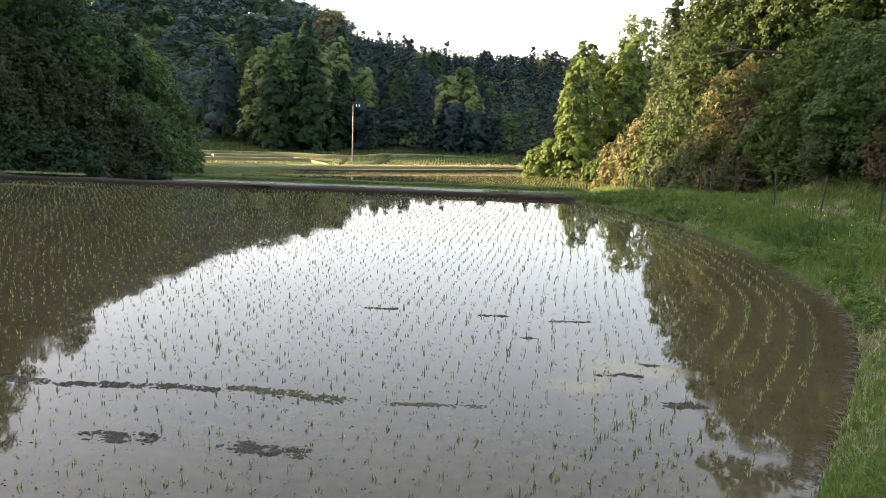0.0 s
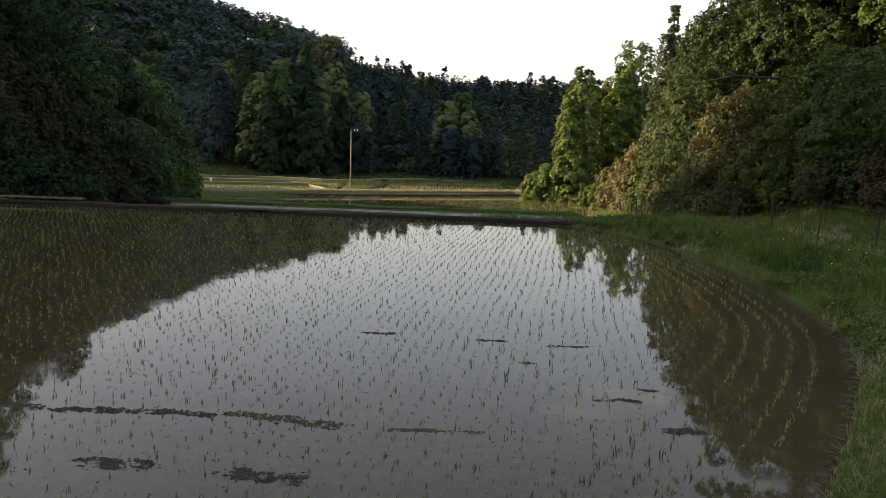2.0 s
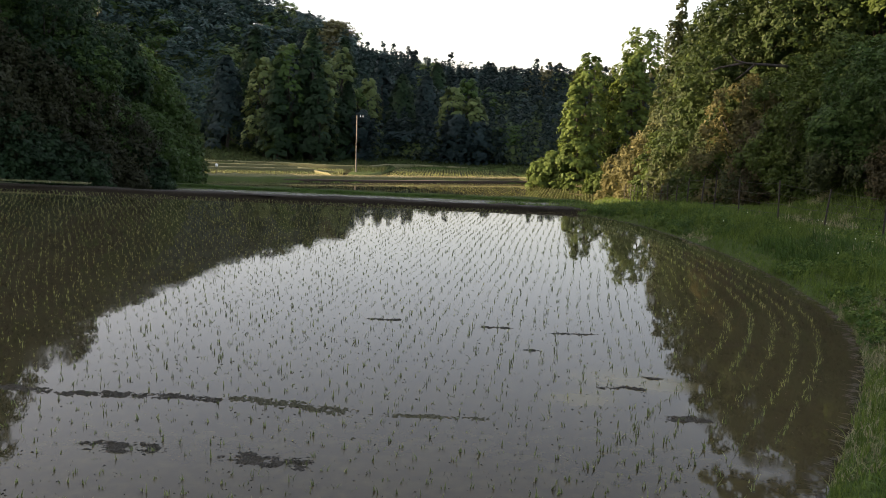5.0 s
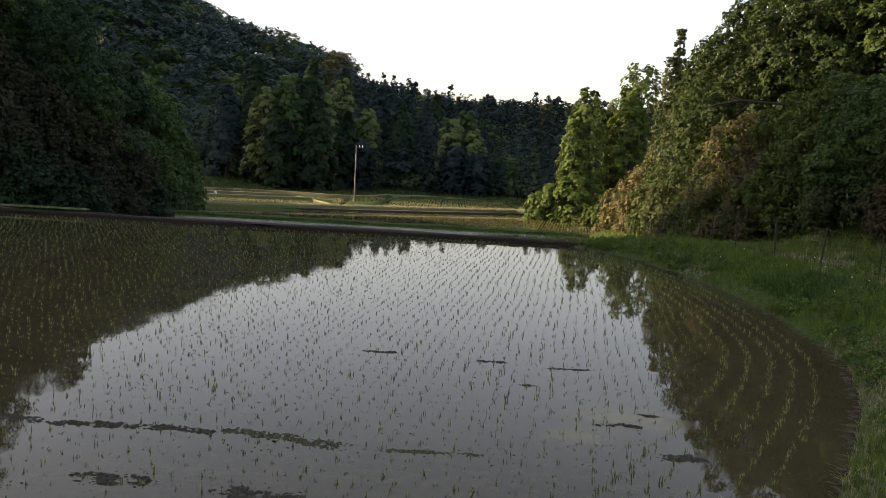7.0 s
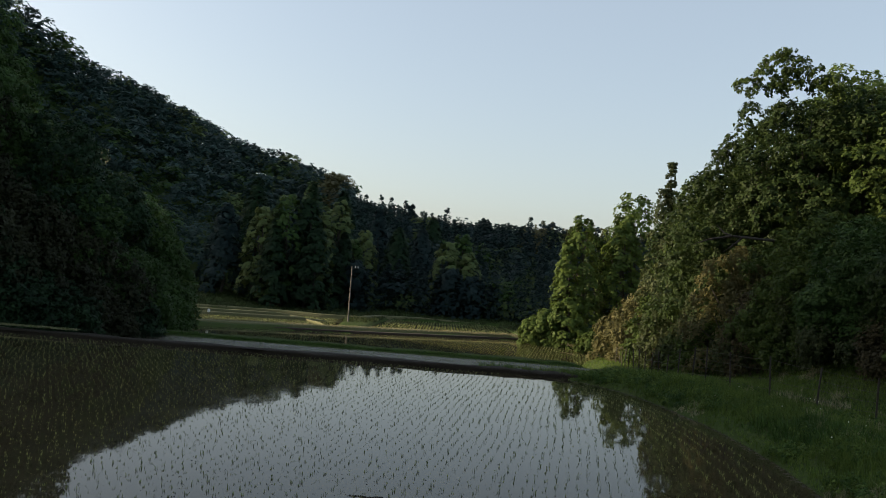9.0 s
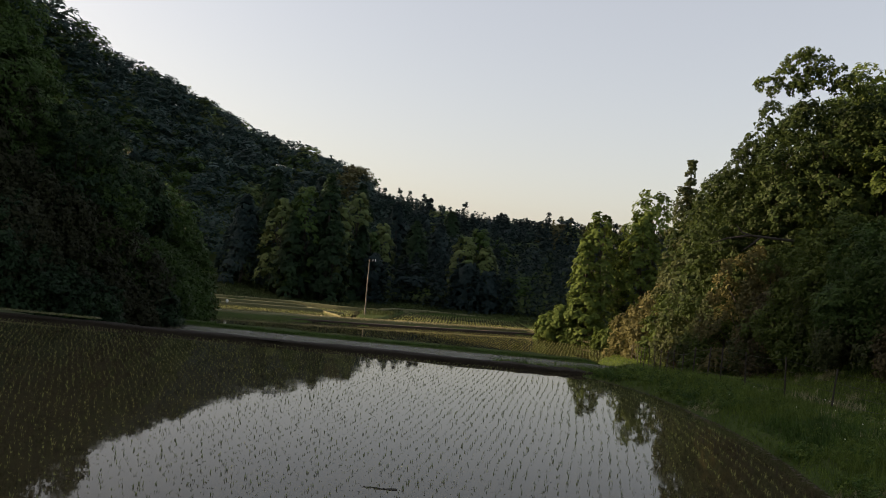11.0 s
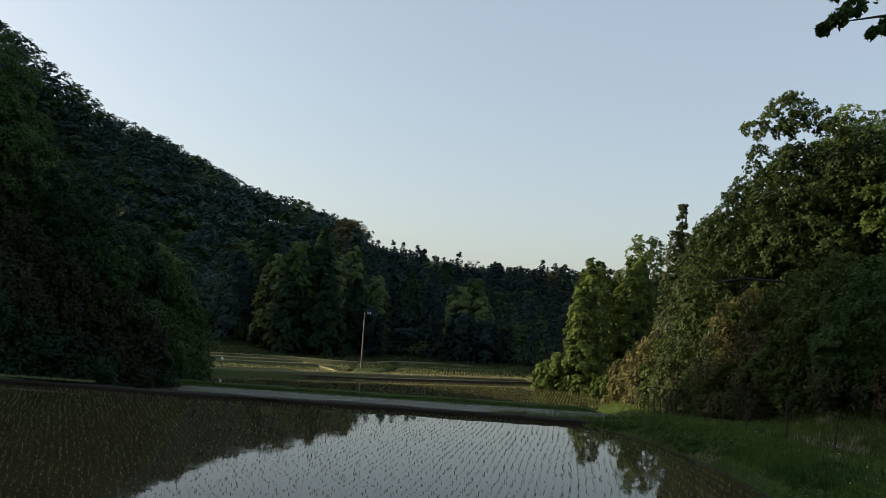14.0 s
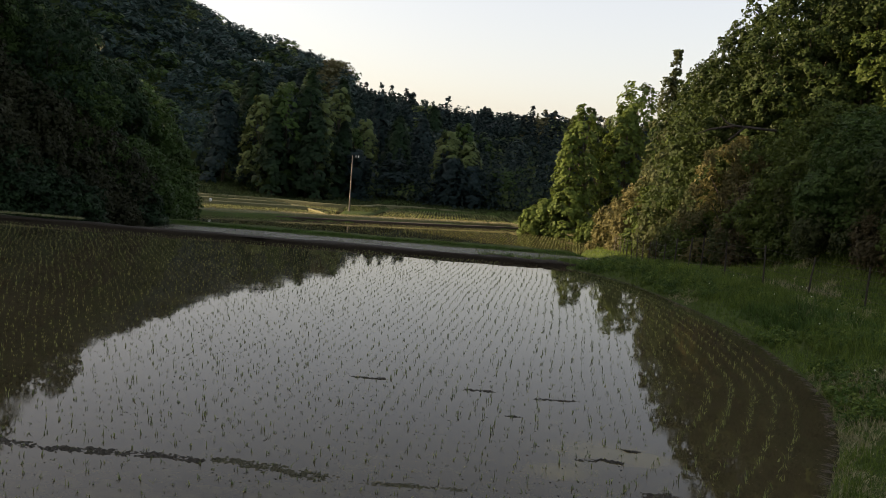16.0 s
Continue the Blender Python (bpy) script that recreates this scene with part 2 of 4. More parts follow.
def leaves(centres, normals, size, gen, long=1.5, droop=0.0, single=False, jitter=0.45):
    """One bent leaf spray (two triangles with a fold, or one triangle far off) at every centre."""
    n = len(centres)
    nn = normals + gen.normal(0, jitter, (n, 3))
    nn /= np.linalg.norm(nn, axis=1)[:, None] + 1e-9
    r = gen.normal(0, 1, (n, 3))
    r[:, 2] -= droop
    a = r - (r * nn).sum(1)[:, None] * nn
    a /= np.linalg.norm(a, axis=1)[:, None] + 1e-9
    bvec = np.cross(nn, a)
    s = (size * gen.uniform(0.6, 1.35, n))[:, None]
    tip = centres + a * s * long * 0.5
    tail = centres - a * s * long * 0.5
    if single:
        v = np.stack([tail - bvec * s * 0.5, tail + bvec * s * 0.5, tip], 1).reshape(-1, 3)
        return v, np.arange(3 * n).reshape(n, 3)
    lift = nn * s * 0.16
    v = np.stack([tail, centres + bvec * s * 0.5 - lift, tip, centres - bvec * s * 0.5 - lift], 1).reshape(-1, 3)
    i = np.arange(n)[:, None] * 4
    f = np.concatenate([i + np.array([[0, 1, 2]]), i + np.array([[0, 2, 3]])], 1).reshape(-1, 3)
    return v, f


def clump_leaves(centres, radii, per, size, gen, flat=0.75, droop=0.0, single=False, ragged=0.1, jitter=0.45):
    """Leaves thickest towards the outside of uneven, stretched clumps, with a ragged rim."""
    n = len(centres)
    k = np.repeat(np.arange(n), per)
    d = gen.normal(0, 1, (len(k), 3))
    d[:, 2] += 0.25
    d /= np.linalg.norm(d, axis=1)[:, None]
    stretch = gen.uniform(0.7, 1.35, (n, 3)) * np.array([1, 1, flat])
    lump = 1 + 0.28 * np.sin(d[:, 0] * 5 + k) * np.sin(d[:, 1] * 4.3 + 2 * k) + 0.18 * np.sin(d[:, 2] * 9 + k * 1.7)
    rr = radii[k] * (gen.uniform(0.2, 1.0, len(k)) ** 0.45) * lump * (1 + ragged * np.abs(gen.normal(0, 1, len(k))) * (gen.uniform(0, 1, len(k)) < 0.25))
    p = centres[k] + d * rr[:, None] * stretch[k]
    p[:, 2] -= droop * 0.12 * radii[k] * gen.uniform(0, 1, len(k)) ** 2
    nrm = d + np.array([0, 0, 0.35])
    return leaves(p, nrm, size, gen, droop=droop, single=single, jitter=jitter)


def foliage(lobes, radii, size, gen, flat=0.8, droop=0.0, cover=0.6, single=True, twigs=24, least=4, soft=0.0, knob=1.0):
    """Leaves on a crown: rounded boughs, each a cluster of leafy knobs on the outer and upper side, as thick as light lets them grow."""
    n = len(lobes)
    k = np.repeat(np.arange(n), twigs)
    away = lobes * np.array([1, 1, 0.0])
    away /= np.linalg.norm(away, axis=1)[:, None] + 0.4
    away[:, 2] = 0.55
    d = gen.normal(0, 1, (len(k), 3))
    d /= np.linalg.norm(d, axis=1)[:, None]
    d[(d * away[k]).sum(1) < -0.15] *= -1
    squash = np.array([1, 1, flat])
    heart = lobes[k] + d * squash * (radii[k] * gen.uniform(0.66, 1.04, len(k)))[:, None]
    kr = radii[k] * knob * gen.uniform(0.16, 0.36, len(k))
    count = np.maximum(least, (cover * 2 * np.pi * kr ** 2 / (0.75 * size ** 2)).astype(int))
    q = np.repeat(np.arange(len(k)), count)
    e = gen.normal(0, 1, (len(q), 3))
    e /= np.linalg.norm(e, axis=1)[:, None]
    e[(e * (d + np.array([0, 0, 0.5]))[q]).sum(1) < -0.2] *= -1
    p = heart[q] + e * squash * (kr[q] * gen.uniform(0.4, 1.2, len(q)))[:, None]
    p[:, 2] -= droop * radii[k[q]] * 0.5 * gen.uniform(0, 1, len(q)) ** 2
    nrm = e * 0.75 + d[q] * 0.4 + np.array([0, 0, 0.3])
    # far off, the leaves of a bough run together
    nrm = nrm * (1 - soft) + soft * (e * 0.15 + d[q] * 0.2 + away[k[q]] * 0.8 + np.array([0, 0, 0.2]))
    return leaves(p, nrm, size, gen, droop=droop, single=single, jitter=0.42 - 0.26 * soft)


# ---- terrain ----
SHORE = [(-44, 30.0), (-20, 30.2), (-10, 30.1), (-3, 30.0), (2, 29.9), (4.2, 29.6), (5.3, 28.2), (6.1, 26.4), (6.5, 24.0), (6.8, 21.6), (6.9, 19.3),
         (6.85, 17.5), (6.75, 15.7), (6.35, 13.0), (5.5, 10.7), (4.6, 8.95), (3.76, 7.5), (2.84, 6.0), (1.8, 4.6), (0, 3.3),
         (-6, 2.6), (-44, 2.6)]


def rounded(points, steps=5):
    p, out = [np.array(q, float) for q in points], []
    for i in range(len(p) - 1):
        p0, p1, p2, p3 = p[max(i - 1, 0)], p[i], p[i + 1], p[min(i + 2, len(p) - 1)]
        for s in np.arange(steps) / steps:
            out.append(0.5 * (2 * p1 + (p2 - p0) * s + (2 * p0 - 5 * p1 + 4 * p2 - p3) * s * s + (3 * p1 - p0 - 3 * p2 + p3) * s ** 3))
    return np.array(out + [p[-1]])


EDGE = rounded(SHORE)


def outside(poly, x, y):
    """Distance to a closed outline: positive outside, negative inside."""
    best, inside = np.full(x.shape, 1e9), np.zeros(x.shape, bool)
    for (ax, ay), (bx, by) in zip(poly, np.roll(poly, -1, 0)):
        ex, ey = bx - ax, by - ay
        t = np.clip(((x - ax) * ex + (y - ay) * ey) / (ex * ex + ey * ey + 1e-12), 0, 1)
        best = np.minimum(best, np.hypot(x - ax - t * ex, y - ay - t * ey))
        cross = ((ay > y) != (by > y)) & (x < ex * (y - ay) / (ey if abs(ey) > 1e-9 else 1e-9) + ax)
        inside ^= cross
    return np.where(inside, -best, best)


def step(a, b, x):
    t = np.clip((x - a) / (b - a), 0, 1)
    return t * t * (3 - 2 * t)


LOW = -3.5          # water of the lower paddies
MIDPADDY = np.array([(-34, 66), (-20, 58), (4, 56), (9.5, 62), (13, 74), (18.0, 88), (13.8, 100.5), (9.0, 101.7), (-10, 91.8), (-31, 82.8)], float)
FAR1 = np.array([(-9.5, 98.2), (10.5, 108.5), (9, 134), (-8, 127)], float)
FAR2 = np.array([(-58, 83), (-12.4, 96.8), (-14, 118), (-27, 119), (-60, 112)], float)


def rolling(x, y):
    """Soft uneven ground."""
    return (np.sin(x * 0.9 + 1.3 * np.sin(y * 0.31)) * np.cos(y * 0.7 + np.sin(x * 0.43)) * 0.5 + np.sin(x * 2.3 + y * 1.7) * 0.22 + np.sin(3.9 * x - 2.9 * y) * 0.12)


def height(x, y):
    d = outside(EDGE, x, y)
    z = np.where(d < 0, -0.14, 0)
    # the bank all round the near paddy
    bank = -0.14 + (0.28 - 0.12 * step(29.4, 30, y)) * step(-0.25, 0.35, d) + 0.36 * step(0.2, 1.7, d) * step(31, 27, y) + 0.1 * step(2, 6, d)
    # slope behind the far bank, down to the lower paddies
    lower = LOW + 0.25 + 0.25 * rolling(x * 0.3, y * 0.3)
    right_line = 6.2 + (y - 28) * 0.13
    terrace = -1.12 + 0.27 * step(43.9, 44.6, y)
    drop = step(31.2, 33.8, y)
    lower = np.where(y < 46.6, terrace, terrace + (lower - terrace) * step(46.6, 57, y))
    down = drop * (1 - step(right_line - 1.5, right_line + 2, x)) + np.clip((y - 30) / 52, 0, 1) * step(right_line - 1.5, right_line + 2, x)
    lower = np.where(x > right_line - 1.5, lower + (LOW + 0.25 - lower) * step(right_line - 1.5, right_line + 2, x), lower)
    z = np.where(y > 29, bank * (1 - down) + lower * down, bank)
    for poly in (MIDPADDY, FAR1, FAR2):
        dp = outside(poly, x, y)
        z = np.where(y > 50, z + (LOW - 0.15 - z) * step(0.6, -0.2, dp), z)
    # the road verge where the viewer stands
    z += 1.15 * step(3.0, 0.9, y) * step(0, 1.5, d)
    # wooded slopes left, right and ahead
    left = np.maximum(0, np.interp(y, [58, 72], [-17, -33]) - x)
    # beyond x -34 the near left slope is unseen, raised to block the sun
    z += np.minimum(left * 0.45, np.interp(y, [60, 74], [24, 8])) * step(30, 36, y) * step(96, 80, y) + np.minimum(np.maximum(0, -34 - x) * 0.7, 34) * step(40, 24, y)
    # unseen rise further left, added to shade the wood along the fence
    z += np.minimum(np.maximum(0, -36 - x) * 0.8, 14) * step(26, 33, y) * step(52, 43, y)
    shade_spur = np.interp(y, [40, 50, 84, 88.4, 92.8, 96.6, 98.5, 102], [LOW, 11.9, 11.9, 11.1, 10, 8.6, 4, LOW])          # low unseen spur west of the lower paddies, added to shade them
    rise = step(46, 54, -x) * step(84, 66, -x)
    z = np.where(rise > 0, np.maximum(z, LOW + (shade_spur - LOW) * rise), z)
    rightx = np.maximum(0, x - (11.5 + np.maximum(0, y - 32) * 0.12))
    z += np.minimum(rightx * 0.42, 22) * step(130, 100, y) * step(-30, 8, y)
    valley = 132 + np.maximum(0, -x - 28) * 0.8 - np.maximum(0, -x - 42) * 1.2
    ahead = np.maximum(0, y - valley)
    crest = np.interp(x, [-190, -140, -118, -102, -77, -65, -45, -28, 3, 43, 90, 160], [26, 51, 51.5, 49, 36, 32, 28, 21, 16.5, 16.5, 18, 22])
    crest = LOW + (crest - LOW) * step(420, 260, -x)
    hill = (crest - LOW) * step(0, 165, ahead + 18)
    z += np.where(ahead > 0, hill - (crest - LOW) * step(0, 165, 18), 0)
    z = np.where(y > 322, LOW + (z - LOW) * step(352, 322, y), z)
    z += 26 * step(104, 140, -x) * step(132, 152, y) * step(290, 220, y)          # an unseen spur to the west, added to shade the far wood's edge
    z += 2.4 * step(112, 150, y) * step(-24, -42, x)
    z += np.where(d > 0.4, rolling(x, y) * 0.07, 0)
    return z


def axis(lo, hi, runs, grow):
    """Grid lines: evenly spaced runs (to, step) that widen outwards beyond them."""
    a = [runs[0]]
    for to, s in runs[1:]:
        a += list(np.arange(a[-1] + s, to + s * 0.5, s))
    while a[-1] < hi:
        s *= grow
        a.append(a[-1] + s)
    s = runs[1][1]
    while a[0] > lo:
        s *= grow
        a.insert(0, a[0] - s)
    return np.array(a)


xs = axis(-1600, 1600, (-45, (-18, 0.9), (14, 0.35), (30, 0.8)), 1.09)
ys = axis(-1500, 2000, (1, (36, 0.35), (138, 0.85)), 1.07)
gx, gy = np.meshgrid(xs, ys)
gz = height(gx, gy)
nx, ny = len(xs), len(ys)
idx = np.arange(nx * ny).reshape(ny, nx)
quads = np.stack([idx[:-1, :-1], idx[:-1, 1:], idx[1:, 1:], idx[1:, :-1]], -1).reshape(-1, 4)
ground = mesh_ob("ground", np.stack([gx, gy, gz], -1).reshape(-1, 3), quads, EARTH, smooth=True)
tagged(ground, "grassy earth of the valley floor, banks and wooded slopes", "ground", kind="structure")


def ground_z(x, y):
    return float(height(np.array([float(x)]), np.array([float(y)]))[0])


def sheet(name, poly, z, mat, label, category, grow=0.5):
    """A flat water sheet whose rim runs on under the banks."""
    c = poly.mean(0)
    d = poly - c
    ring = c + d * (1 + grow / (np.linalg.norm(d, axis=1)[:, None] + 1e-9))
    bm = bmesh.new()
    bm.faces.new([bm.verts.new((px, py, z)) for px, py in ring])
    bmesh.ops.triangulate(bm, faces=bm.faces[:])
    me = bpy.data.meshes.new(name)
    bm.to_mesh(me)
    bm.free()
    me.materials.append(mat)
    return tagged(new(name, me), label, category, kind="structure")


sheet("water", EDGE, 0.0, WATER, "still murky brown water of a flooded rice paddy", "water")
STRIP = np.array([(-15.5, 44.3), (-14, 34.2), (-6, 33.6), (4, 33.4), (7.4, 34.5), (8.2, 44.0), (0, 44.2), (-8, 44.1)], float)
sheet("water", STRIP, -0.91, RIPPLED, "wind-rippled water of a narrow paddy below the bank", "water")
sheet("water", MIDPADDY, LOW, WATER, "still shallow water of a lower flooded paddy", "water")
sheet("water", FAR1, LOW, WATER, "still shallow water of a distant flooded paddy", "water")
sheet("water", FAR2, LOW, WATER, "still shallow water of a distant flooded paddy", "water")


# ---- trees ----
def broadleaf(label, x, y, top, w, leaf, seed, form="dome", low=0.04, boughs=34, size=0, cover=0.46, lean=(0, 0), droop=0.0, group="", kind="tree", extra=(), name="broadleaf_tree"):
    """A tree: forked tapering trunk and limbs, and a crown of leafy boughs from near the ground to the top (a height above the water)."""
    gen = np.random.default_rng(seed)
    z = ground_z(x, y) - 0.1
    h = top - z
    tree = new(name)
    tree.location = (x, y, z)
    tagged(tree, label, kind, group)
    away = math.hypot(x, y)
    size = size or min(0.5, max(0.075, 0.0028 * away))
    t = low + (1 - low) * ((np.arange(boughs) + gen.uniform(0.1, 0.9, boughs)) / boughs) ** 0.8
    a = np.arange(boughs) * 2.39996 + gen.uniform(-0.5, 0.5, boughs)
    prof = {"dome": lambda: np.sqrt(np.clip(1 - ((t - 0.38) / 0.66) ** 2, 0.05, 1)), "spire": lambda: (1 - t) ** 0.62 + 0.05,
            "column": lambda: np.clip(1.05 - 0.75 * t ** 2.5, 0.2, 1)}[form]()
    r = w * gen.uniform(0.13, 0.22, boughs) * (0.45 + 0.55 * prof)
    if form == "column":
        r *= 1.5
    rad = np.maximum(0, prof * w * 0.5 - r * 0.75) * gen.uniform(0.7, 1.12, boughs)
    c = np.stack([np.cos(a) * rad + lean[0] * t, np.sin(a) * rad + lean[1] * t, t * h - r * 0.74], 1)
    c[:, 2] = np.maximum(c[:, 2], r * 0.5)
    fine = dict(twigs=38, knob=0.76) if away < 60 else {}
    v, f = foliage(c, r, size, gen, 0.82, droop, cover, away > 30, soft=min(1, max(0, (away - 30) / 90)), **fine)
    if len(extra):
        ex = np.array(extra, float)
        v2, f2 = foliage(ex[:, :3] - np.array([x, y, z]), ex[:, 3], size, gen, 0.6, 0.5, 0.9, away > 30, twigs=70, knob=0.45)
        v, f = np.concatenate([v, v2]), np.concatenate([f, f2 + len(v)])
    r0 = 0.012 * h + 0.05
    peak = Vector((lean[0], lean[1], h * 0.8))
    stem = [Vector((0, 0, -0.5)), Vector((0.02 * h, 0, h * 0.12)), peak * 0.45 + Vector((0.03 * h, -0.02 * h, 0)), peak]
    pieces = [tube(stem, [r0 * 1.3, r0, r0 * 0.7, r0 * 0.15])]
    for i in range(0, boughs, max(1, boughs // 12)):
        tip = Vector(c[i])
        base = stem[1].lerp(peak, min(0.85, max(0.0, tip.z / h - 0.22)))
        pieces.append(tube([base, base.lerp(tip, 0.5) + Vector((0, 0, -0.03 * h)), tip], [r0 * 0.45, r0 * 0.28, r0 * 0.06], 5))
    pv, pf = joined(pieces)
    mesh_ob("trunk", pv, pf, BARK, tree, True)
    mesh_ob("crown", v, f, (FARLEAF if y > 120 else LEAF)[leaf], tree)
    return tree


# the wood beside the paddy, stepping back along the hillside
LEFT = [(-23.0, 36.7, 15.6, 8.5, "green"), (-24.2, 41.2, 13.6, 5.5, "evergreen"), (-24.0, 44.6, 11.4, 6, "green"), (-19.3, 39.8, 9.8, 6, "evergreen"),
        (-18.6, 40.3, 7.6, 5.5, "green"), (-21.2, 51.2, 8.4, 7, "evergreen"), (-20.7, 54.6, 7.4, 6, "green"), (-20.3, 57.9, 5.9, 5.5, "green"),
        (-19.7, 60.2, 3.8, 4.5, "green"), (-24.9, 36.6, 15.3, 10, "green"), (-27.4, 37.3, 15, 11, "evergreen"), (-22.7, 40.1, 11.2, 8, "green"),
        (-22.5, 35.7, 11.4, 8, "bramble"), (-24.4, 57.3, 7.5, 9, "evergreen"), (-23, 48, 10.6, 8, "evergreen"), (-32, 40, 16, 12, "evergreen"), (-29, 64, 7, 10, "evergreen"),
        # the last four are unseen behind the wood, added to shade the lower paddy
        (-34, 75, 8.0, 10, "evergreen"), (-36, 83, 7.2, 9, "evergreen"), (-36, 89, 5.2, 7, "evergreen"), (-36, 93.6, 3.0, 5, "green")]
for i, (x, y, top, w, leaf) in enumerate(LEFT):
    broadleaf({"evergreen": "dense dark evergreen tree at the foot of a wooded hill", "green": "dense green broadleaf tree at the edge of the wood", "bramble": "dark tree hung with brownish creepers"}[leaf],
              x, y, top, w, leaf, 100 + i, boughs=44, size=0.22 if x < -25 else 0, group="woods beside the paddy")
LEFT_FRONT = [(-19.6, 35.1, 6.5, 6.5, "bramble"), (-18.6, 36.7, 5.6, 6, "bramble"), (-18.1, 39.2, 4.8, 5.5, "bramble"), (-17.9, 42.6, 4.2, 5.5, "bramble"),
              (-18.0, 47.0, 3.6, 5.5, "green"), (-18.4, 52.2, 2.3, 5, "green"), (-19.4, 33.4, 5.0, 6, "evergreen"), (-20.6, 33.6, 6.0, 7, "bramble"),
              (-18.0, 33.6, 2.9, 4.5, "evergreen"), (-17.3, 34.6, 2.3, 4.5, "evergreen"), (-16.9, 36.4, 1.9, 4.5, "evergreen"), (-16.7, 38.9, 1.7, 4.5, "bramble"),
              (-16.8, 43.2, 1.4, 4.5, "evergreen"), (-17.3, 48.3, 0.7, 4, "green"), (-18.6, 33.2, 2.3, 4, "evergreen"), (-18.8, 57, 0.4, 4, "green"), (-21.5, 33.2, 4.5, 5, "bramble"), (-24, 33.4, 6, 6, "bramble")]
for i, (x, y, top, w, leaf) in enumerate(LEFT_FRONT):
    broadleaf({"evergreen": "dark leafy shrub at the edge of the wood", "green": "green leafy shrub at the edge of the wood", "bramble": "shrub smothered in brownish creepers at the edge of the wood"}[leaf],
              x, y, top, w, leaf, 150 + i, low=0.0, boughs=30, droop=1.0 if leaf == "bramble" else 0.3, group="shrubs beside the paddy", kind="shrub", name="shrub")

# trees standing out from the far wood: place, height, width
# the palest crowns carry some sunlight in their leaf colour
CENTRE = [(-29.8, 133, 15.5, 6.5, "lit_spring", 0), (-27.2, 131, 14, 7, "evergreen", 1), (-26.0, 133, 18, 7, "green", 0), (-21.0, 132, 13, 6.5, "evergreen", 0), (-20.2, 134.5, 15.5, 4.5, "lit_spring", 0), (-22.5, 134, 20.5, 8.5, "evergreen", 1), (-25, 140, 20, 8, "cedar", 1),
          (-18.8, 143, 17.8, 5.5, "lit_spring", 0), (-17.3, 140, 12.5, 6, "evergreen", 1), (-14.6, 147, 12.6, 5, "lit_spring", 0), (-16.2, 143.5, 11, 4.5, "green", 0), (-19.5, 152, 19, 8, "evergreen", 1), (-14, 165, 15.5, 8, "cedar", 1)]
# low trees at y 138-139 are added as shade under the pale crowns
CENTRE_EAST = [(-9.5, 160, 12.5, 8, "evergreen", 1), (-5, 165, 12, 8, "cedar", 1), (0.2, 143, 12.0, 6, "lit_spring", 0), (2.6, 145, 13.4, 5.5, "green", 0), (3.8, 142, 10.5, 5, "lit_spring", 0), (1.0, 139, 8, 6, "cedar", 0), (4.6, 139, 7, 5, "cedar", 0),
               (-18.9, 138, 10, 5.5, "evergreen", 0), (-15, 139, 8, 5, "cedar", 0), (-3.5, 190, 12, 8, "evergreen", 1), (-33, 141, 20, 9, "evergreen", 1), (-37, 138, 15, 9, "cedar", 1)]
for i, (x, y, h, w, leaf, spire) in enumerate(CENTRE + CENTRE_EAST):
    broadleaf({"green": "tall mid-green tree at the edge of the far wood", "lit_spring": "pale yellow-green crown before the dark far wood",
               "evergreen": "tall dark evergreen tree at the edge of the far wood", "cedar": "tall dark cedar at the edge of the far wood"}[leaf],
              x, y, ground_z(x, y) + h, w, leaf, 200 + i, "spire" if spire else "dome", boughs=60 if spire else 40, size=0.33, group="edge of the far wood")

# trees on the sunny side, along the fence
RIGHT = [(15.9, 98.6, 12.2, 5, "fresh", "dome"), (14.4, 97.8, 8.8, 4, "fresh", "dome"), (18.9, 103.1, 10.1, 6, "oak", "dome"), (22.5, 101.4, 15.7, 8, "fresh", "dome"),
         (20.9, 99.7, 12.6, 5.5, "fresh", "dome"), (19.0, 73.6, 13.1, 3.4, "vine", "column"), (19.6, 74.3, 15.5, 1.9, "vine", "column"), (29.3, 97.6, 17.6, 9, "fresh", "dome"),
         (19.1, 67.2, 11.2, 6, "oak", "dome"), (19.8, 71.4, 10.5, 4.4, "vine", "column"), (14.1, 44.7, 10.2, 5.5, "oak", "dome"), (13.9, 41.1, 11.2, 5.5, "oak", "dome")]
RIGHT_HIGH = [(14.9, 40.3, 13.1, 6, "oak", "dome"), (18.1, 44.3, 14.1, 8, "oak", "dome"), (20.5, 45.5, 15.0, 8.5, "olive", "dome"), (20.9, 42.0, 14.4, 9, "oak", "dome"),
              (20.9, 37.7, 14.0, 10, "olive", "dome"), (32.0, 66.6, 23.2, 10, "fresh", "dome"), (20.0, 58.5, 12.2, 9, "olive", "dome"), (15.6, 41.1, 10.4, 7, "oak", "dome"),
              (14.6, 34.2, 6.3, 5.5, "olive", "dome"), (15.2, 31.8, 7.0, 6.5, "olive", "dome"), (15.3, 27.6, 6.7, 6.5, "green", "dome"), (16, 23.6, 6.8, 7, "oak", "dome"),
              (16.2, 38.8, 13.2, 7, "oak", "dome"), (18.4, 37.8, 13.7, 7, "oak", "dome")]
woodside = []
for i, (x, y, top, w, leaf, form) in enumerate(RIGHT + RIGHT_HIGH):
    woodside.append(broadleaf({"fresh": "bright yellow-green leafy tree catching the evening sun", "vine": "dead trunk wrapped in olive creepers",
                    "green": "mid-green leafy tree in the wood along the fence", "olive": "olive-green leafy tree in the wood along the fence", "oak": "dark green oak in the wood along the fence"}[leaf],
                    x, y, top, w, leaf, 300 + i, form, boughs=44 if form == "dome" else 34, size=0.15 if x > 20 and y < 60 else 0, droop=1.0 if leaf == "vine" else 0.2, group="woods along the fence"))
oak = woodside[13]
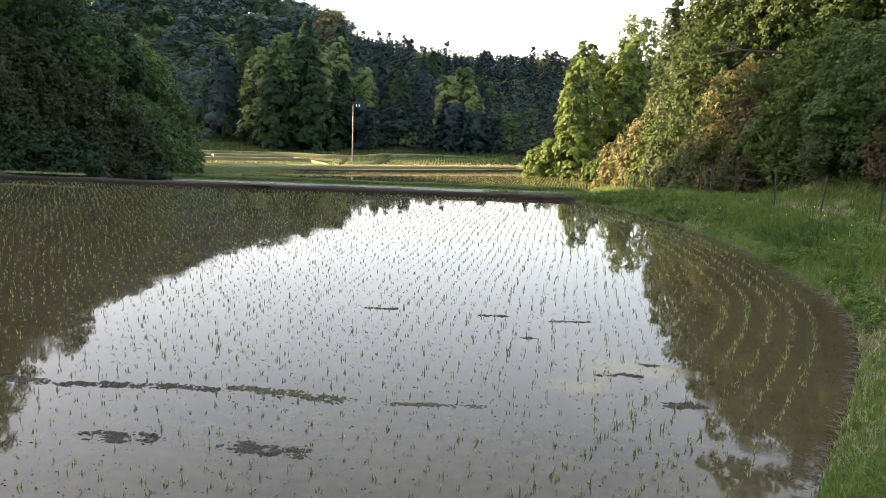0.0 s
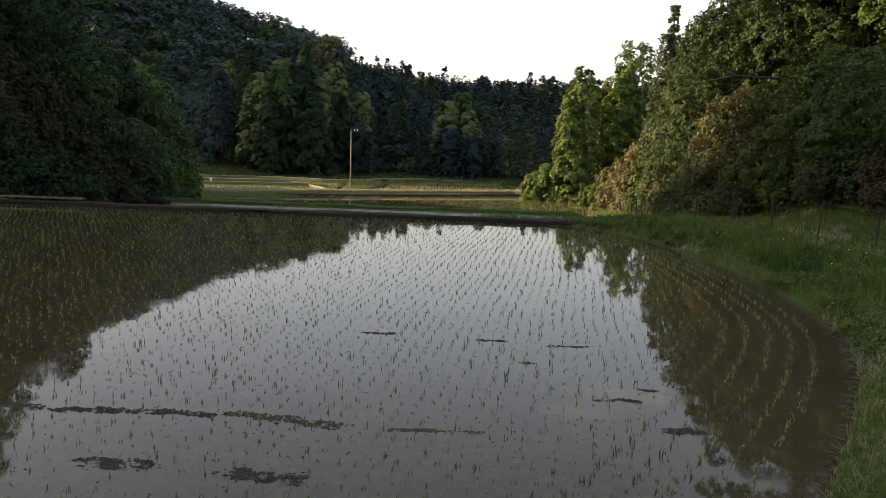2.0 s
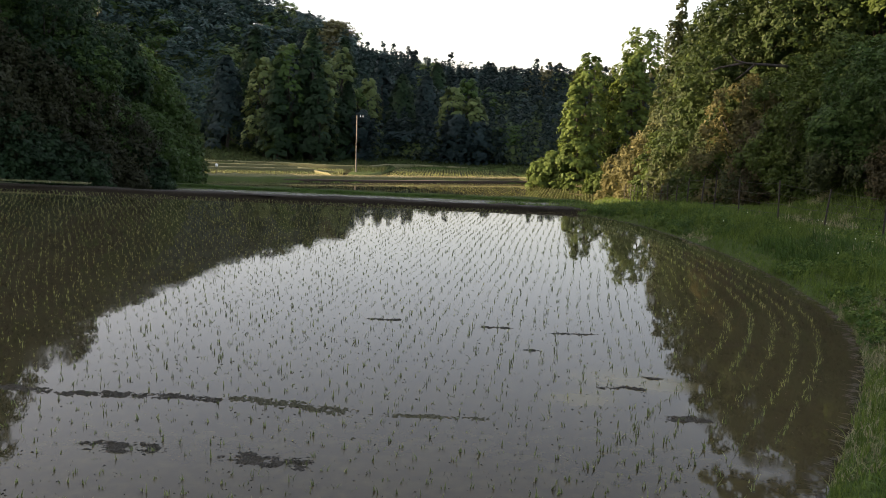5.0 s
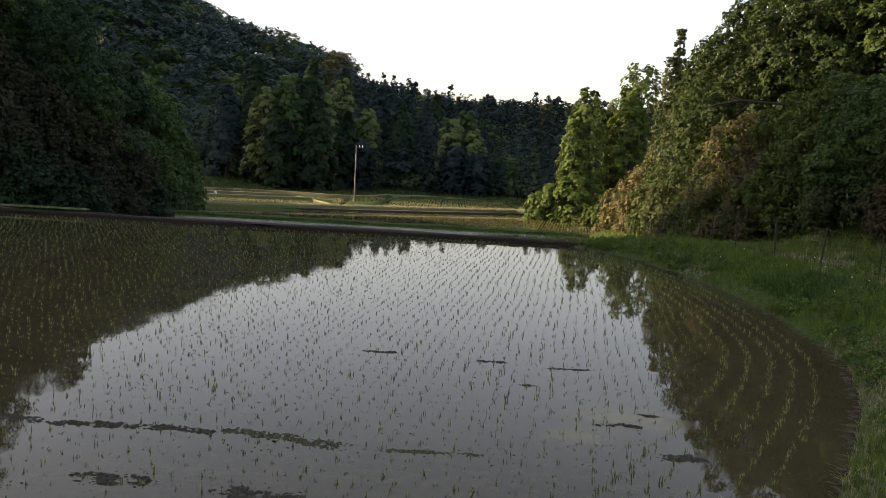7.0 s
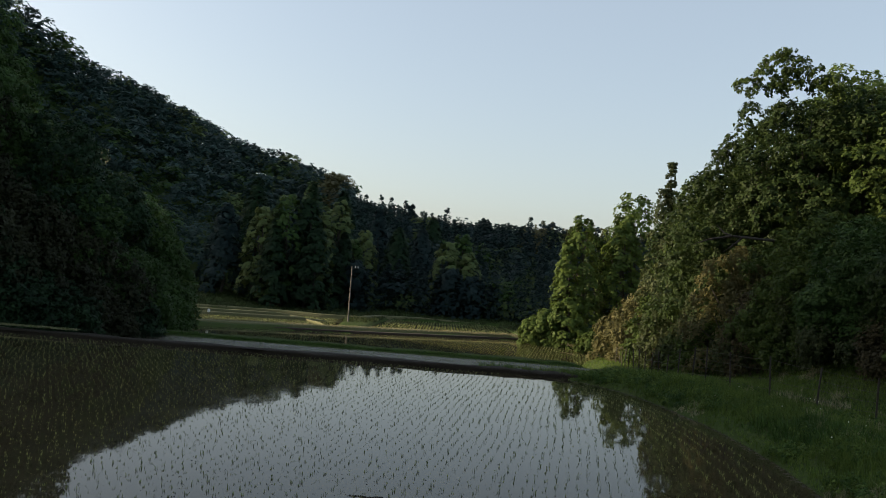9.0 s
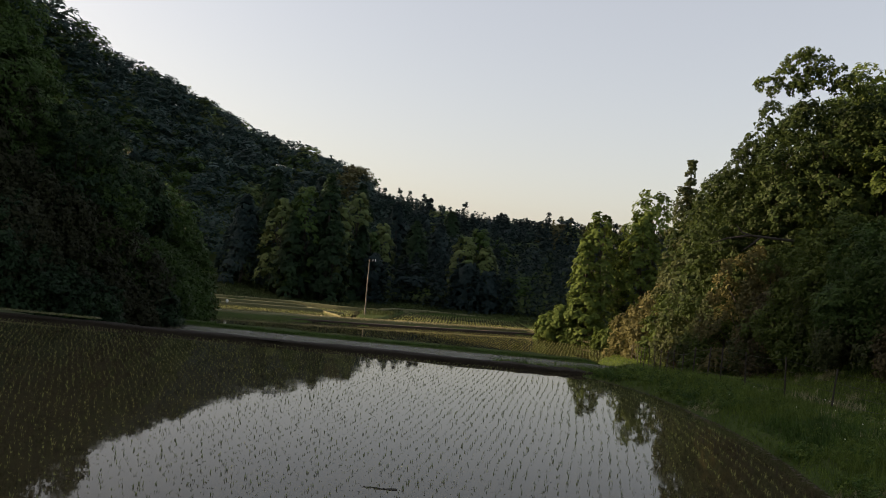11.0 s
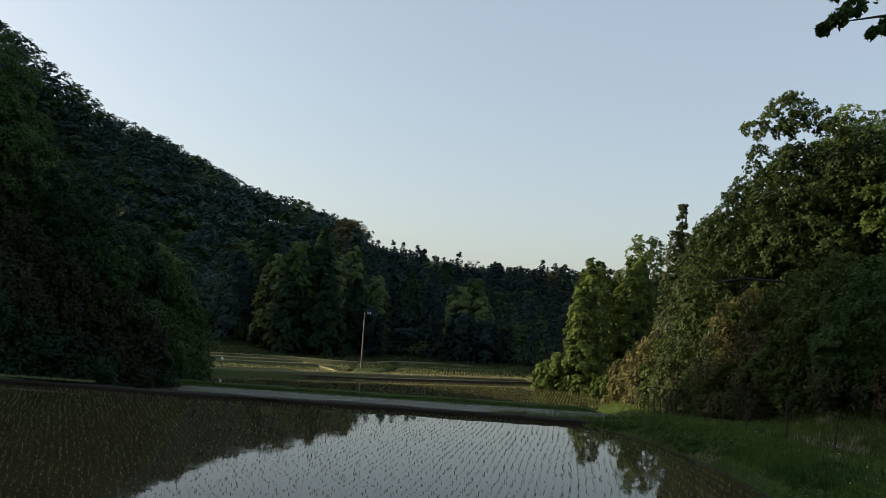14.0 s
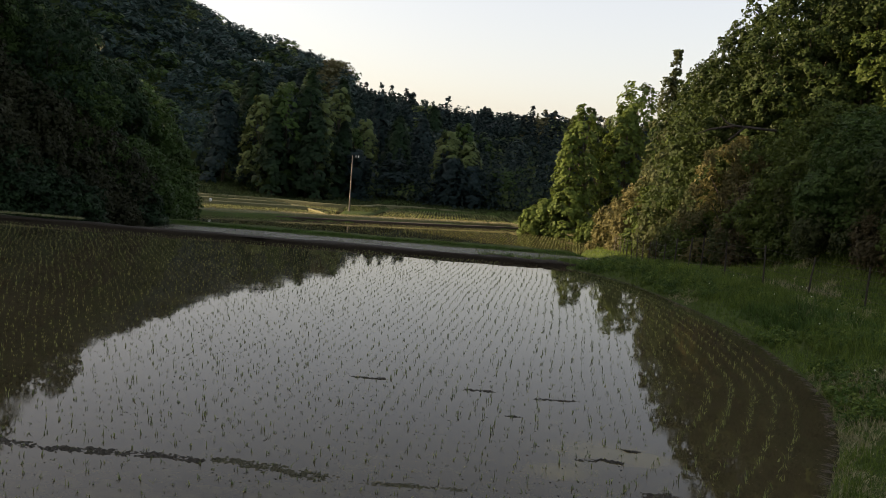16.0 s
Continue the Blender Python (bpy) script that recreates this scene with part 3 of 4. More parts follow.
# shrubs and creepers in front of the wood
THICKET = [(12.6, 36.8, 5.7, 3.8, "golden"), (13.1, 35.5, 5.0, 3.5, "golden"), (13.0, 34.0, 3.9, 3.2, "rust"), (13.2, 40.8, 3.7, 4.5, "vine"),
           (13.9, 47.9, 4.3, 5, "vine"), (14.0, 54.1, 3.4, 4.5, "olive"), (12.1, 38.0, 2.2, 3.4, "olive"), (15.4, 66.1, 3.3, 5, "golden"),
           (14.7, 70.3, 1.7, 4.2, "golden"), (17.5, 69.7, 4.8, 4.5, "golden"), (15.9, 57.7, 6.4, 5, "vine"), (14.2, 51, 2.2, 4, "olive"), (13.6, 49.5, 0.9, 2.2, "russet")]
THICKET_NEAR = [(13.2, 34.7, 2.9, 3.6, "vine"), (13.6, 30.9, 3.2, 4, "olive"), (13.8, 27.2, 3.7, 4, "vine"), (13.9, 24.1, 3.4, 3.6, "rust"),
                (14.2, 21.6, 3.9, 4.5, "olive"), (15.2, 18.1, 4.2, 4.5, "olive"), (12.3, 97.1, 0.9, 4.5, "fresh"), (10.6, 97.3, -0.2, 3.5, "fresh"),
                (14.5, 95.8, 2.5, 5, "fresh"), (16.5, 90.4, -1.1, 4, "olive"), (14.2, 31.1, 5.2, 4, "vine"), (13.2, 44.3, 2.2, 3.5, "vine")]
for i, (x, y, top, w, leaf) in enumerate(THICKET + THICKET_NEAR):
    broadleaf({"golden": "golden olive bamboo and creeper thicket", "rust": "rusty brown creeper-covered shrub", "russet": "small shrub with dull red leaves beside the fence", "vine": "olive brown shrub tangled with creepers",
               "olive": "green bushy shrub beside the fence", "fresh": "bright yellow-green bush in evening sun"}[leaf], x, y, top, w, leaf, 400 + i, low=0.0, boughs=30,
              droop=1.3 if leaf in ("golden", "vine", "rust") else 0.3, group="shrubs along the fence", kind="shrub", name="shrub")
# a tall tree whose feathery sprays stand out over the oaks
sprays = [(13.0, 37.7, 13.1, 0.55), (13.5, 37.5, 12.8, 0.55), (13.8, 37.4, 13.5, 0.7), (14.2, 37.3, 14.1, 0.7), (14.6, 37.1, 14.4, 0.6), (15.1, 36.9, 13.9, 0.8), (14.7, 37.1, 13.4, 0.8),
          (15.6, 36.7, 13.5, 0.8), (14.3, 37.2, 12.9, 0.6), (15.0, 37.0, 13.0, 0.7), (16.1, 36.5, 13.0, 0.8), (16.5, 36.3, 13.1, 0.8), (17.0, 36.1, 12.6, 0.8)]
feathery = broadleaf("tall tree with feathery green sprays reaching out", 20.2, 36.6, 12.6, 6, "olive", 371, size=0.095, group="woods along the fence", extra=sprays)

# the wooded hill: many crowns in one mass
gen = np.random.default_rng(11)
proto = []
for k in range(18):
    d = k // 6                       # three grades of fineness
    n = 14
    a, t = np.arange(n) * 2.4 + gen.uniform(-0.4, 0.4, n), gen.uniform(0.1, 1, n)
    r = 0.33 * np.sqrt(np.clip(1.04 - t ** 2, 0, 1)) * gen.uniform(0.6, 1.1, n)
    proto.append(foliage(np.stack([np.cos(a) * r, np.sin(a) * r, 0.16 + 0.69 * t], 1), gen.uniform(0.12, 0.2, n), (0.045, 0.06, 0.14)[d], gen, cover=0.52, twigs=(8, 7, 3)[d], least=4, soft=1.0))
for k in range(9):
    d = k // 3
    n = (26, 20, 10)[d]
    t = 0.12 + 0.86 * (np.arange(n) + gen.uniform(0, 1, n)) / n
    a = np.arange(n) * 2.4 + gen.uniform(-0.4, 0.4, n)
    r = 0.2 * (1 - t) ** 0.7 * gen.uniform(0.6, 1.0, n)
    proto.append(foliage(np.stack([np.cos(a) * r, np.sin(a) * r, t], 1), 0.025 + 0.085 * (1 - t) ** 0.6, (0.036, 0.05, 0.11)[d], gen, flat=1.2, droop=0.6, cover=0.52, twigs=(7, 6, 3)[d], least=4, soft=1.0))
spots = []
for _ in range(6500):
    y = 112 + 212 * gen.uniform() ** 0.8
    x = gen.uniform(-0.62, 0.42) * y + gen.uniform(-6, 6)
    if y < 140 + max(0, -x - 30) * 0.8 - max(0, -x - 42) * 2.0 or len(spots) > 1500:
        continue
    if all((x - q[0]) ** 2 + (y - q[1]) ** 2 > 32 for q in spots[-500:]):
        spots.append((x, y))
spots += [(x + gen.uniform(-1, 1), 136.5 + gen.uniform(0, 7)) for x in np.arange(-12, 40, 1.5)]      # close ranks at the foot
near = len(spots)
for _ in range(520):                          # close-set young cedars along the far crest
    y = gen.uniform(250, 322)
    spots.append((gen.uniform(-0.16, 0.17) * y, y))
woods = {"cedar": [], "forest": [], "green": [], "lit_spring": [], "golden": []}
crest_row = set(spots[near:])
spots.sort(key=lambda q: q[1])
P = np.array(spots)
pz = height(P[:, 0], P[:, 1])
screen = {}
for (x, y), z in zip(spots, pz):
    young = (x, y) in crest_row
    tall = young or gen.uniform() < (0.0 if x < -0.12 * y else 1.0 if y > 235 else 0.8)
    h = gen.uniform(5.8, 6.9) if young else gen.uniform(8.5, 11) * (0.75 if y > 240 else 1) if tall else gen.uniform(8, 11.5)
    if x > -14 and y < 200:
        h *= 0.85
    rise, way = (z + h - 3) / y, int(250 * x / y)
    buried = rise < min(screen.get(way + k, -1) for k in (-4, -2, 0, 2, 4)) - 0.01      # standing behind taller neighbours
    screen[way] = max(screen.get(way, -1), rise - 0.01)
    detail = 2 if buried else (1 if y > 190 else 0)
    v, f = proto[(18 + 3 * detail + gen.integers(0, 3)) if tall else (6 * detail + gen.integers(0, 6))]
    wd = h * gen.uniform(0.85, 1.1) if not tall else h * gen.uniform(0.85, 1.1) * (0.85 if y > 215 else 1)
    a = gen.uniform(0, 6.28)
    ca, sa = np.cos(a), np.sin(a)
    q = np.stack([(v[:, 0] * ca - v[:, 1] * sa) * wd + x, (v[:, 0] * sa + v[:, 1] * ca) * wd + y, v[:, 2] * h + z - (1.6 if y < 146 else 0.5)], 1)
    pick = gen.uniform()
    shade = "forest" if tall or pick < 0.78 else ("lit_spring" if pick > (0.95 if y < 250 else 0.85) else "green")
    # golden leaf colour stands in for sunlight on the crest crowns
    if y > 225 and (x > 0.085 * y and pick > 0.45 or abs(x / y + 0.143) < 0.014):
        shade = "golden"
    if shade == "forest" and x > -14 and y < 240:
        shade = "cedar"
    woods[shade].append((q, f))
for shade, label in (("cedar", "close dark cedars at the foot of the far hill"), ("forest", "dense forest of cedars and dark broadleaf trees on the hill, tinted blue for haze"), ("green", "mid-green broadleaf crowns among the cedars on the hill"), ("lit_spring", "yellow-green crowns in new leaf on the hill, paled for sunlight"), ("golden", "crowns on the hill top with sunlight put into their golden colour")):
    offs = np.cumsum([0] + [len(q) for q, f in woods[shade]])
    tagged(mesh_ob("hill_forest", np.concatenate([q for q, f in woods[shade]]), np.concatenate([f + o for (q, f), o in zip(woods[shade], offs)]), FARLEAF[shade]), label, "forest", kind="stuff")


# ---- banks between the paddies ----
def levee(name, path, half, z_top, z_side, mat, label, seed=0, wobble=0.06, sink=0.5):
    """An earth bank with a rounded, uneven top along a line."""
    gen = np.random.default_rng(seed)
    pts = rounded(path, 14)
    d = np.gradient(pts, axis=0)
    nrm = np.stack([-d[:, 1], d[:, 0]], 1) / np.linalg.norm(d, axis=1)[:, None]
    prof = [(-1.25, -sink), (-1.08, 0.0), (-0.97, 0.75), (-0.8, 0.97), (0.0, 1.0), (0.8, 0.97), (0.97, 0.75), (1.08, 0.0), (1.25, -sink)]
    v = []
    for k, (o, hgt) in enumerate(prof):
        w = gen.normal(0, wobble, len(pts))
        w = np.convolve(w, np.ones(3) / 3, "same")
        ends = np.clip(np.minimum(np.arange(len(pts)), np.arange(len(pts))[::-1]) / 10, 0.0, 1)
        q = pts + nrm * (half * o + w)[:, None]
        v.append(np.column_stack([q, z_side - 0.1 * (1 - ends) + (z_top - z_side) * hgt * (0.2 + 0.8 * ends) + w * 0.5 * (hgt > 0.5)]))
    n = len(pts)
    v = np.concatenate(v)
    f = [(k * n + i, k * n + i + 1, (k + 1) * n + i + 1, (k + 1) * n + i) for k in range(len(prof) - 1) for i in range(n - 1)]
    return tagged(mesh_ob(name, v, np.array(f)[:, ::-1], mat, smooth=True), label, "bank", kind="structure")


levee("bank", [(-44, 31.0), (-28, 31.15), (-20, 31.2), (-14.5, 31.15)], 0.34, 0.24, -0.06, PALE, "low earth bank topped with pale fuzzy grass", 1)
levee("bank", [(-44, 30.4), (-20, 30.6), (-10, 30.5), (-3, 30.4), (2, 30.3), (3.6, 30.15), (4.9, 29.9), (6.0, 29.3)], 0.46, 0.145, -0.07, MUD, "wet dark mud along the foot of the bank", 2, 0.05)
levee("bank", [(-33, 83.3), (-10, 92.5), (2.7, 98.8), (9.3, 102.4), (14.4, 101.2), (18.6, 88.5)], 0.34, LOW + 0.27, LOW - 0.05, SOIL, "bare reddish soil bank edging the lower paddy", 3)
levee("bank", [(-58, 80), (-33.2, 85.4), (-11.2, 94.8), (9.6, 105.2), (18, 104)], 0.7, LOW + 0.5, LOW, MEADOW, "sunlit dry grass bank between the lower paddies", 4)
levee("bank", [(-36, 130), (-25, 120.5), (-17, 108), (-12.6, 97.4)], 0.15, LOW + 0.22, LOW, MEADOW, "grass bank between distant paddies", 5)
levee("bank", [(-62, 113.2), (-40, 117), (-27, 120), (-13, 119), (-8, 128), (9.5, 135.2)], 0.6, LOW + 0.55, LOW, MEADOW, "grass bank at the back of the paddies", 6)

levee("bank", [(-60, 99), (-36, 104), (-22, 108), (-14.5, 111)], 0.35, LOW + 0.4, LOW, MEADOW, "narrow grass bank across the distant paddies", 7)
levee("bank", [(-60, 106), (-38, 110.5), (-25, 114), (-19, 115.5)], 0.35, LOW + 0.45, LOW, MEADOW, "narrow grass bank across the distant paddies", 8)


# ---- rice ----
def blades(bases, h, width, gen, mat, name, label, category, spread=0.35, per=4, segments=2, kind="stuff", curl=0.5):
    """Grass-like plants: a few curved blades rising from every base."""
    n = len(bases) * per
    p = np.repeat(bases, per, 0) + np.concatenate([gen.normal(0, width * 1.2, (n, 2)), np.zeros((n, 1))], 1)
    hh = np.repeat(h, per) * gen.uniform(0.55, 1.1, n)
    a = gen.uniform(0, 2 * np.pi, n)
    out = np.stack([np.cos(a), np.sin(a)], 1) * (np.abs(gen.normal(0, spread, n)) * hh)[:, None]
    side = np.stack([-np.sin(a + gen.normal(0, 0.8, n)), np.cos(a)], 1) * (width * gen.uniform(0.7, 1.3, n))[:, None] * 0.5
    rows = []
    for s in range(segments + 1):
        t = s / segments
        c = np.column_stack([p[:, :2] + out * (t ** 1.6), p[:, 2] - 0.02 + hh * (t - curl * 0.35 * t * t * np.linalg.norm(out, axis=1) / (hh + 1e-6))])
        w = np.column_stack([side * (1 - t) ** 0.7, np.zeros(n)])
        rows += [c - w, c + w] if s < segments else [c]
    k = 2 * segments + 1
    v = np.stack(rows, 1).reshape(-1, 3)
    tri = []
    for s in range(segments - 1):
        tri += [(2 * s, 2 * s + 1, 2 * s + 3), (2 * s, 2 * s + 3, 2 * s + 2)]
    e = 2 * (segments - 1)
    tri.append((e, e + 1, e + 2))
    f = (np.arange(n)[:, None, None] * k + np.array(tri)[None]).reshape(-1, 3)
    return tagged(mesh_ob(name, v, f, mat), label, category, kind=kind)


gen = np.random.default_rng(21)
ROW_DIR = np.array([math.sin(radians(8.7)), math.cos(radians(8.7))])
ROW_SIDE = np.array([ROW_DIR[1], -ROW_DIR[0]])
u, w = np.meshgrid(np.arange(-26, 9, 0.17), np.arange(3, 33, 0.25))
u = u + gen.normal(0, 0.014, u.shape) + 0.03 * np.sin(w * 0.8)
w = w + gen.normal(0, 0.03, w.shape) + 0.04 * np.sin(u * 1.7)
px = (u * ROW_SIDE[0] + w * ROW_DIR[0]).ravel()
py = (u * ROW_SIDE[1] + w * ROW_DIR[1]).ravel()
d = outside(EDGE, px, py)
keep = (d < -0.2) & (py > 3.5) & (px > -24) & ((d < -1.95) | (px < 2.2)) & (gen.uniform(0, 1, px.shape) > 0.07)
near_rows = np.column_stack([px, py])[keep]
# the outer rows follow the curved shore
arcs = []
shore = EDGE[(EDGE[:, 0] > 1.5) & (EDGE[:, 1] < 28.5) & (EDGE[:, 1] > 4)]
dd = np.gradient(shore, axis=0)
inward = np.stack([dd[:, 1], -dd[:, 0]], 1)
inward /= np.linalg.norm(inward, axis=1)[:, None]
along = np.concatenate([[0], np.cumsum(np.hypot(*np.diff(shore, axis=0).T))])
for off in (0.5, 0.78, 1.08, 1.4, 1.74):
    s = np.arange(0, along[-1], 0.16) + gen.normal(0, 0.03, int(np.ceil(along[-1] / 0.16)))
    q = np.column_stack([np.interp(s, along, shore[:, 0]) + off * np.interp(s, along, inward[:, 0]), np.interp(s, along, shore[:, 1]) + off * np.interp(s, along, inward[:, 1])])
    q += gen.normal(0, 0.025, q.shape)
    arcs.append(q[outside(EDGE, q[:, 0], q[:, 1]) < -0.25])
hills = np.concatenate([near_rows] + arcs)
hgt = gen.uniform(0.045, 0.10, len(hills))
hgt[len(near_rows):] *= 1.35
blades(np.column_stack([hills, np.zeros(len(hills))]), hgt, 0.0135, gen, RICE, "rice_seedlings", "rows of young green rice seedlings standing in water", "rice", 0.42, 4, curl=0.9)

u, w = np.meshgrid(np.arange(-40, 30, 0.3), np.arange(50, 118, 0.34))
a = radians(-9)
px = (u * math.cos(a) - (w - 90) * math.sin(a)).ravel() + gen.normal(0, 0.03, u.size)
py = (u * math.sin(a) + (w - 90) * math.cos(a)).ravel() + 90 + gen.normal(0, 0.05, u.size)
keep = (outside(MIDPADDY, px, py) < -0.4) & (py > 64)
hills = np.column_stack([px, py, np.full(px.shape, LOW)])[keep]
blades(hills, gen.uniform(0.08, 0.15, len(hills)), 0.026, gen, RICE, "rice_seedlings", "rows of young rice seedlings in the lower paddy", "rice", 0.4, 2, 1)
hills = []
for poly in (FAR1, FAR2):
    u, w = np.meshgrid(np.arange(-62, 16, 0.42), np.arange(90, 136, 0.5))
    px, py = u.ravel() + gen.normal(0, 0.05, u.size), w.ravel() + gen.normal(0, 0.05, u.size)
    k = outside(poly, px, py) < -0.5
    hills.append(np.column_stack([px, py, np.full(px.shape, LOW)])[k])
hills = np.concatenate(hills)
blades(hills, gen.uniform(0.14, 0.24, len(hills)), 0.06, gen, RICE, "rice_seedlings", "young rice in the distant paddies", "rice", 0.4, 2, 1)


# ---- grass on the banks ----
def scatter(n, x0, x1, y0, y1, test):
    x, y = gen.uniform(x0, x1, n), gen.uniform(y0, y1, n)
    k = test(x, y)
    x, y = x[k], y[k]
    return np.column_stack([x, y, height(x, y)])


def bank_zone(x, y):
    d = outside(EDGE, x, y)
    return (d > 0.05) & (x > 1.0) & (d < 8) & (x < 1.5 + y * 0.6) & (gen.uniform(0, 1, x.shape) < np.clip(1.25 - y / 45, 0.25, 1) * np.clip(1.3 - d / 7, 0.2, 1))


p = scatter(34000, 1.5, 12, 4.5, 32, bank_zone)
dsh = outside(EDGE, p[:, 0], p[:, 1])
patch = rolling(p[:, 0] * 0.9 + 3, p[:, 1] * 0.8)
hh = (0.15 + 0.18 * step(0.2, 1.0, dsh) * step(3.6, 2.0, dsh) * step(8, 13, p[:, 1]) + 0.05 * patch).clip(0.05, 0.45) * gen.uniform(0.6, 1.3, len(p))
dry = (patch > 0.45) & (dsh < 1.3)
weedy = (patch < -0.33) & (dsh > 0.5)
blades(p[~dry & ~weedy], hh[~dry & ~weedy], 0.014, gen, GRASS, "bank_grass", "lush green grass on the paddy bank", "grass", 0.5, 5)
blades(p[dry], hh[dry] * 0.8, 0.014, gen, DRYGRASS, "bank_grass", "pale dry grass at the water's edge", "grass", 0.7, 5)
blades(p[weedy], hh[weedy] * 1.1, 0.03, gen, WEED, "weeds", "dark broad-leaved weeds among the grass", "weeds", 0.7, 5)

p = scatter(19000, 2.2, 8.5, 4.0, 13.5, lambda x, y: (outside(EDGE, x, y) > 0.03) & (outside(EDGE, x, y) < 3.2) & (x < 1.6 + y * 0.56))
patch = rolling(p[:, 0] * 1.6, p[:, 1] * 1.3 + 2)
hh = (0.075 + 0.04 * patch).clip(0.04, 0.2) * gen.uniform(0.6, 1.5, len(p))
pale = (patch > 0.45) | ((outside(EDGE, p[:, 0], p[:, 1]) < 0.9) & (p[:, 1] > 6.5) & (patch > -0.15))
blades(p[~pale], hh[~pale], 0.010, gen, GRASS, "bank_grass", "fine dense green grass at the paddy corner", "grass", 0.6, 4)
blades(p[pale], hh[pale], 0.008, gen, DRYGRASS, "bank_grass", "pale dry grass tufts at the paddy corner", "grass", 0.8, 4)

# grass under and beyond the fence, down the slope
def slope_zone(x, y):
    line = 6.2 + (y - 28) * 0.13
    return (x > line - 1.0) & (x < line + 6) & (outside(EDGE, x, y) > 0.5) & (outside(MIDPADDY, x, y) > 0.6)


p = scatter(20000, 4, 24, 27, 95, slope_zone)
blades(p, gen.uniform(0.08, 0.24, len(p)), 0.03, gen, GRASS, "bank_grass", "rough green grass below the wood", "grass", 0.5, 3, 1)

p = scatter(16000, 8, 17, 13, 36, lambda x, y: (outside(EDGE, x, y) > 1.5) & (x < 4 + y * 0.62))
tuft = rolling(p[:, 0] * 1.1 + 7, p[:, 1] * 0.9)
blades(p[tuft < 0.4], gen.uniform(0.10, 0.30, (tuft < 0.4).sum()), 0.02, gen, GRASS, "bank_grass", "rough green grass behind the fence", "grass", 0.5, 4, 1)
blades(p[tuft >= 0.4], gen.uniform(0.10, 0.36, (tuft >= 0.4).sum()), 0.022, gen, DRYGRASS, "bank_grass", "pale seeding grass behind the fence", "grass", 0.5, 4, 1)

# fringes on the bank crests
x = gen.uniform(-30, 10, 9000)
y = 44.9 + gen.normal(0, 0.3, x.size)
p = np.column_stack([x, y, height(x, y)])
blades(p, gen.uniform(0.05, 0.17, x.size), 0.03, gen, WEED, "bank_grass", "fringe of dark grass along the lower bank", "grass", 0.5, 3)
x = np.concatenate([gen.uniform(-34, -13.5, 7000), gen.uniform(-14, 7.5, 1600)])
y = np.interp(x, [-44, -20, -3, 2, 5, 7.5], [31, 31.2, 31, 30.9, 30.65, 30.5]) + gen.normal(0, 0.12, x.size)
p = np.column_stack([x, y, np.where(x < -13.5, 0.225, 0.02)])
half = gen.uniform(0, 1, x.size) < 0.65
blades(p[half], gen.uniform(0.03, 0.10, half.sum()), 0.018, gen, DRYGRASS, "bank_grass", "short pale grass on the bank crest", "grass", 0.7, 3)
blades(p[~half], gen.uniform(0.03, 0.09, (~half).sum()), 0.018, gen, GRASS, "bank_grass", "short green grass on the bank crest", "grass", 0.7, 3)
x, y = gen.uniform(-55, 22, 24000), gen.uniform(112, 142, 24000)
k = (outside(FAR1, x, y) > 0.3) & (outside(FAR2, x, y) > 0.3) & (outside(MIDPADDY, x, y) > 1)
p = np.column_stack([x, y, height(x, y)])[k]
blades(p, gen.uniform(0.15, 0.5, len(p)), 0.12, gen, DULLGRASS, "meadow_grass", "rough green grass round the distant paddies", "grass", 0.6, 2, 1)
hill_pts = []
for (ax, ay), (bx, by) in (((-33.2, 85.4), (-11.2, 94.8)), ((-11.2, 94.8), (9.6, 105.2)), ((9.3, 102.4), (18.6, 88.5))):
    t = gen.uniform(0, 1, 2600)
    hill_pts.append(np.column_stack([ax + (bx - ax) * t + gen.normal(0, 0.3, t.size), ay + (by - ay) * t + gen.normal(0, 0.3, t.size), np.full(t.size, LOW + 0.42)]))
p = np.concatenate(hill_pts)
blades(p, gen.uniform(0.1, 0.4, len(p)), 0.05, gen, DRYGRASS, "bank_grass", "golden dry grass on the sunlit bank", "grass", 0.5, 3, 1)

# leafy weed clumps on the bank
q = scatter(9000, 2.5, 13, 5, 30, lambda x, y: (outside(EDGE, x, y) > 0.12) & (outside(EDGE, x, y) < 3.4) & (x < 1.5 + y * 0.6) & (rolling(x * 1.3 + 5, y * 1.1) > 0.0) & (y > 9.5))[:950]
for mat, pick, label in ((GRASS, slice(0, None, 2), "bright green leafy weeds among the bank grass"), (WEED, slice(1, None, 2), "dark leafy weeds among the bank grass")):
    c = q[pick].copy()
    r = gen.uniform(0.07, 0.18, len(c)) * (0.7 + 0.015 * c[:, 1])
    c[:, 2] += r * 0.45
    v, f = clump_leaves(c, r, 56, 0.042, gen, flat=0.9, ragged=0.25)
    tagged(mesh_ob("weeds", v, f, mat), label, "weeds", kind="stuff")

# white clover heads on the bank
for i in range(28):
    q = scatter(40, 5, 12, 8, 26, lambda x, y: (outside(EDGE, x, y) > 0.7) & (outside(EDGE, x, y) < 4))
    if not len(q):
        continue
    x, y, z = q[0]
    if i == 0:
        bm = bmesh.new()
        bmesh.ops.create_icosphere(bm, subdivisions=1, radius=0.015)
        for vtx in bm.verts:
            vtx.co *= gen.uniform(0.8, 1.2)
        me = bpy.data.meshes.new("flower")
        bm.to_mesh(me)
        bm.free()
        me.materials.append(FLOWER)
    fl = new("flower", me)
    fl.location = (x, y, z + gen.uniform(0.12, 0.24))
    tagged(fl, "small white flower head in the bank grass", "flower", "flowers on the bank")

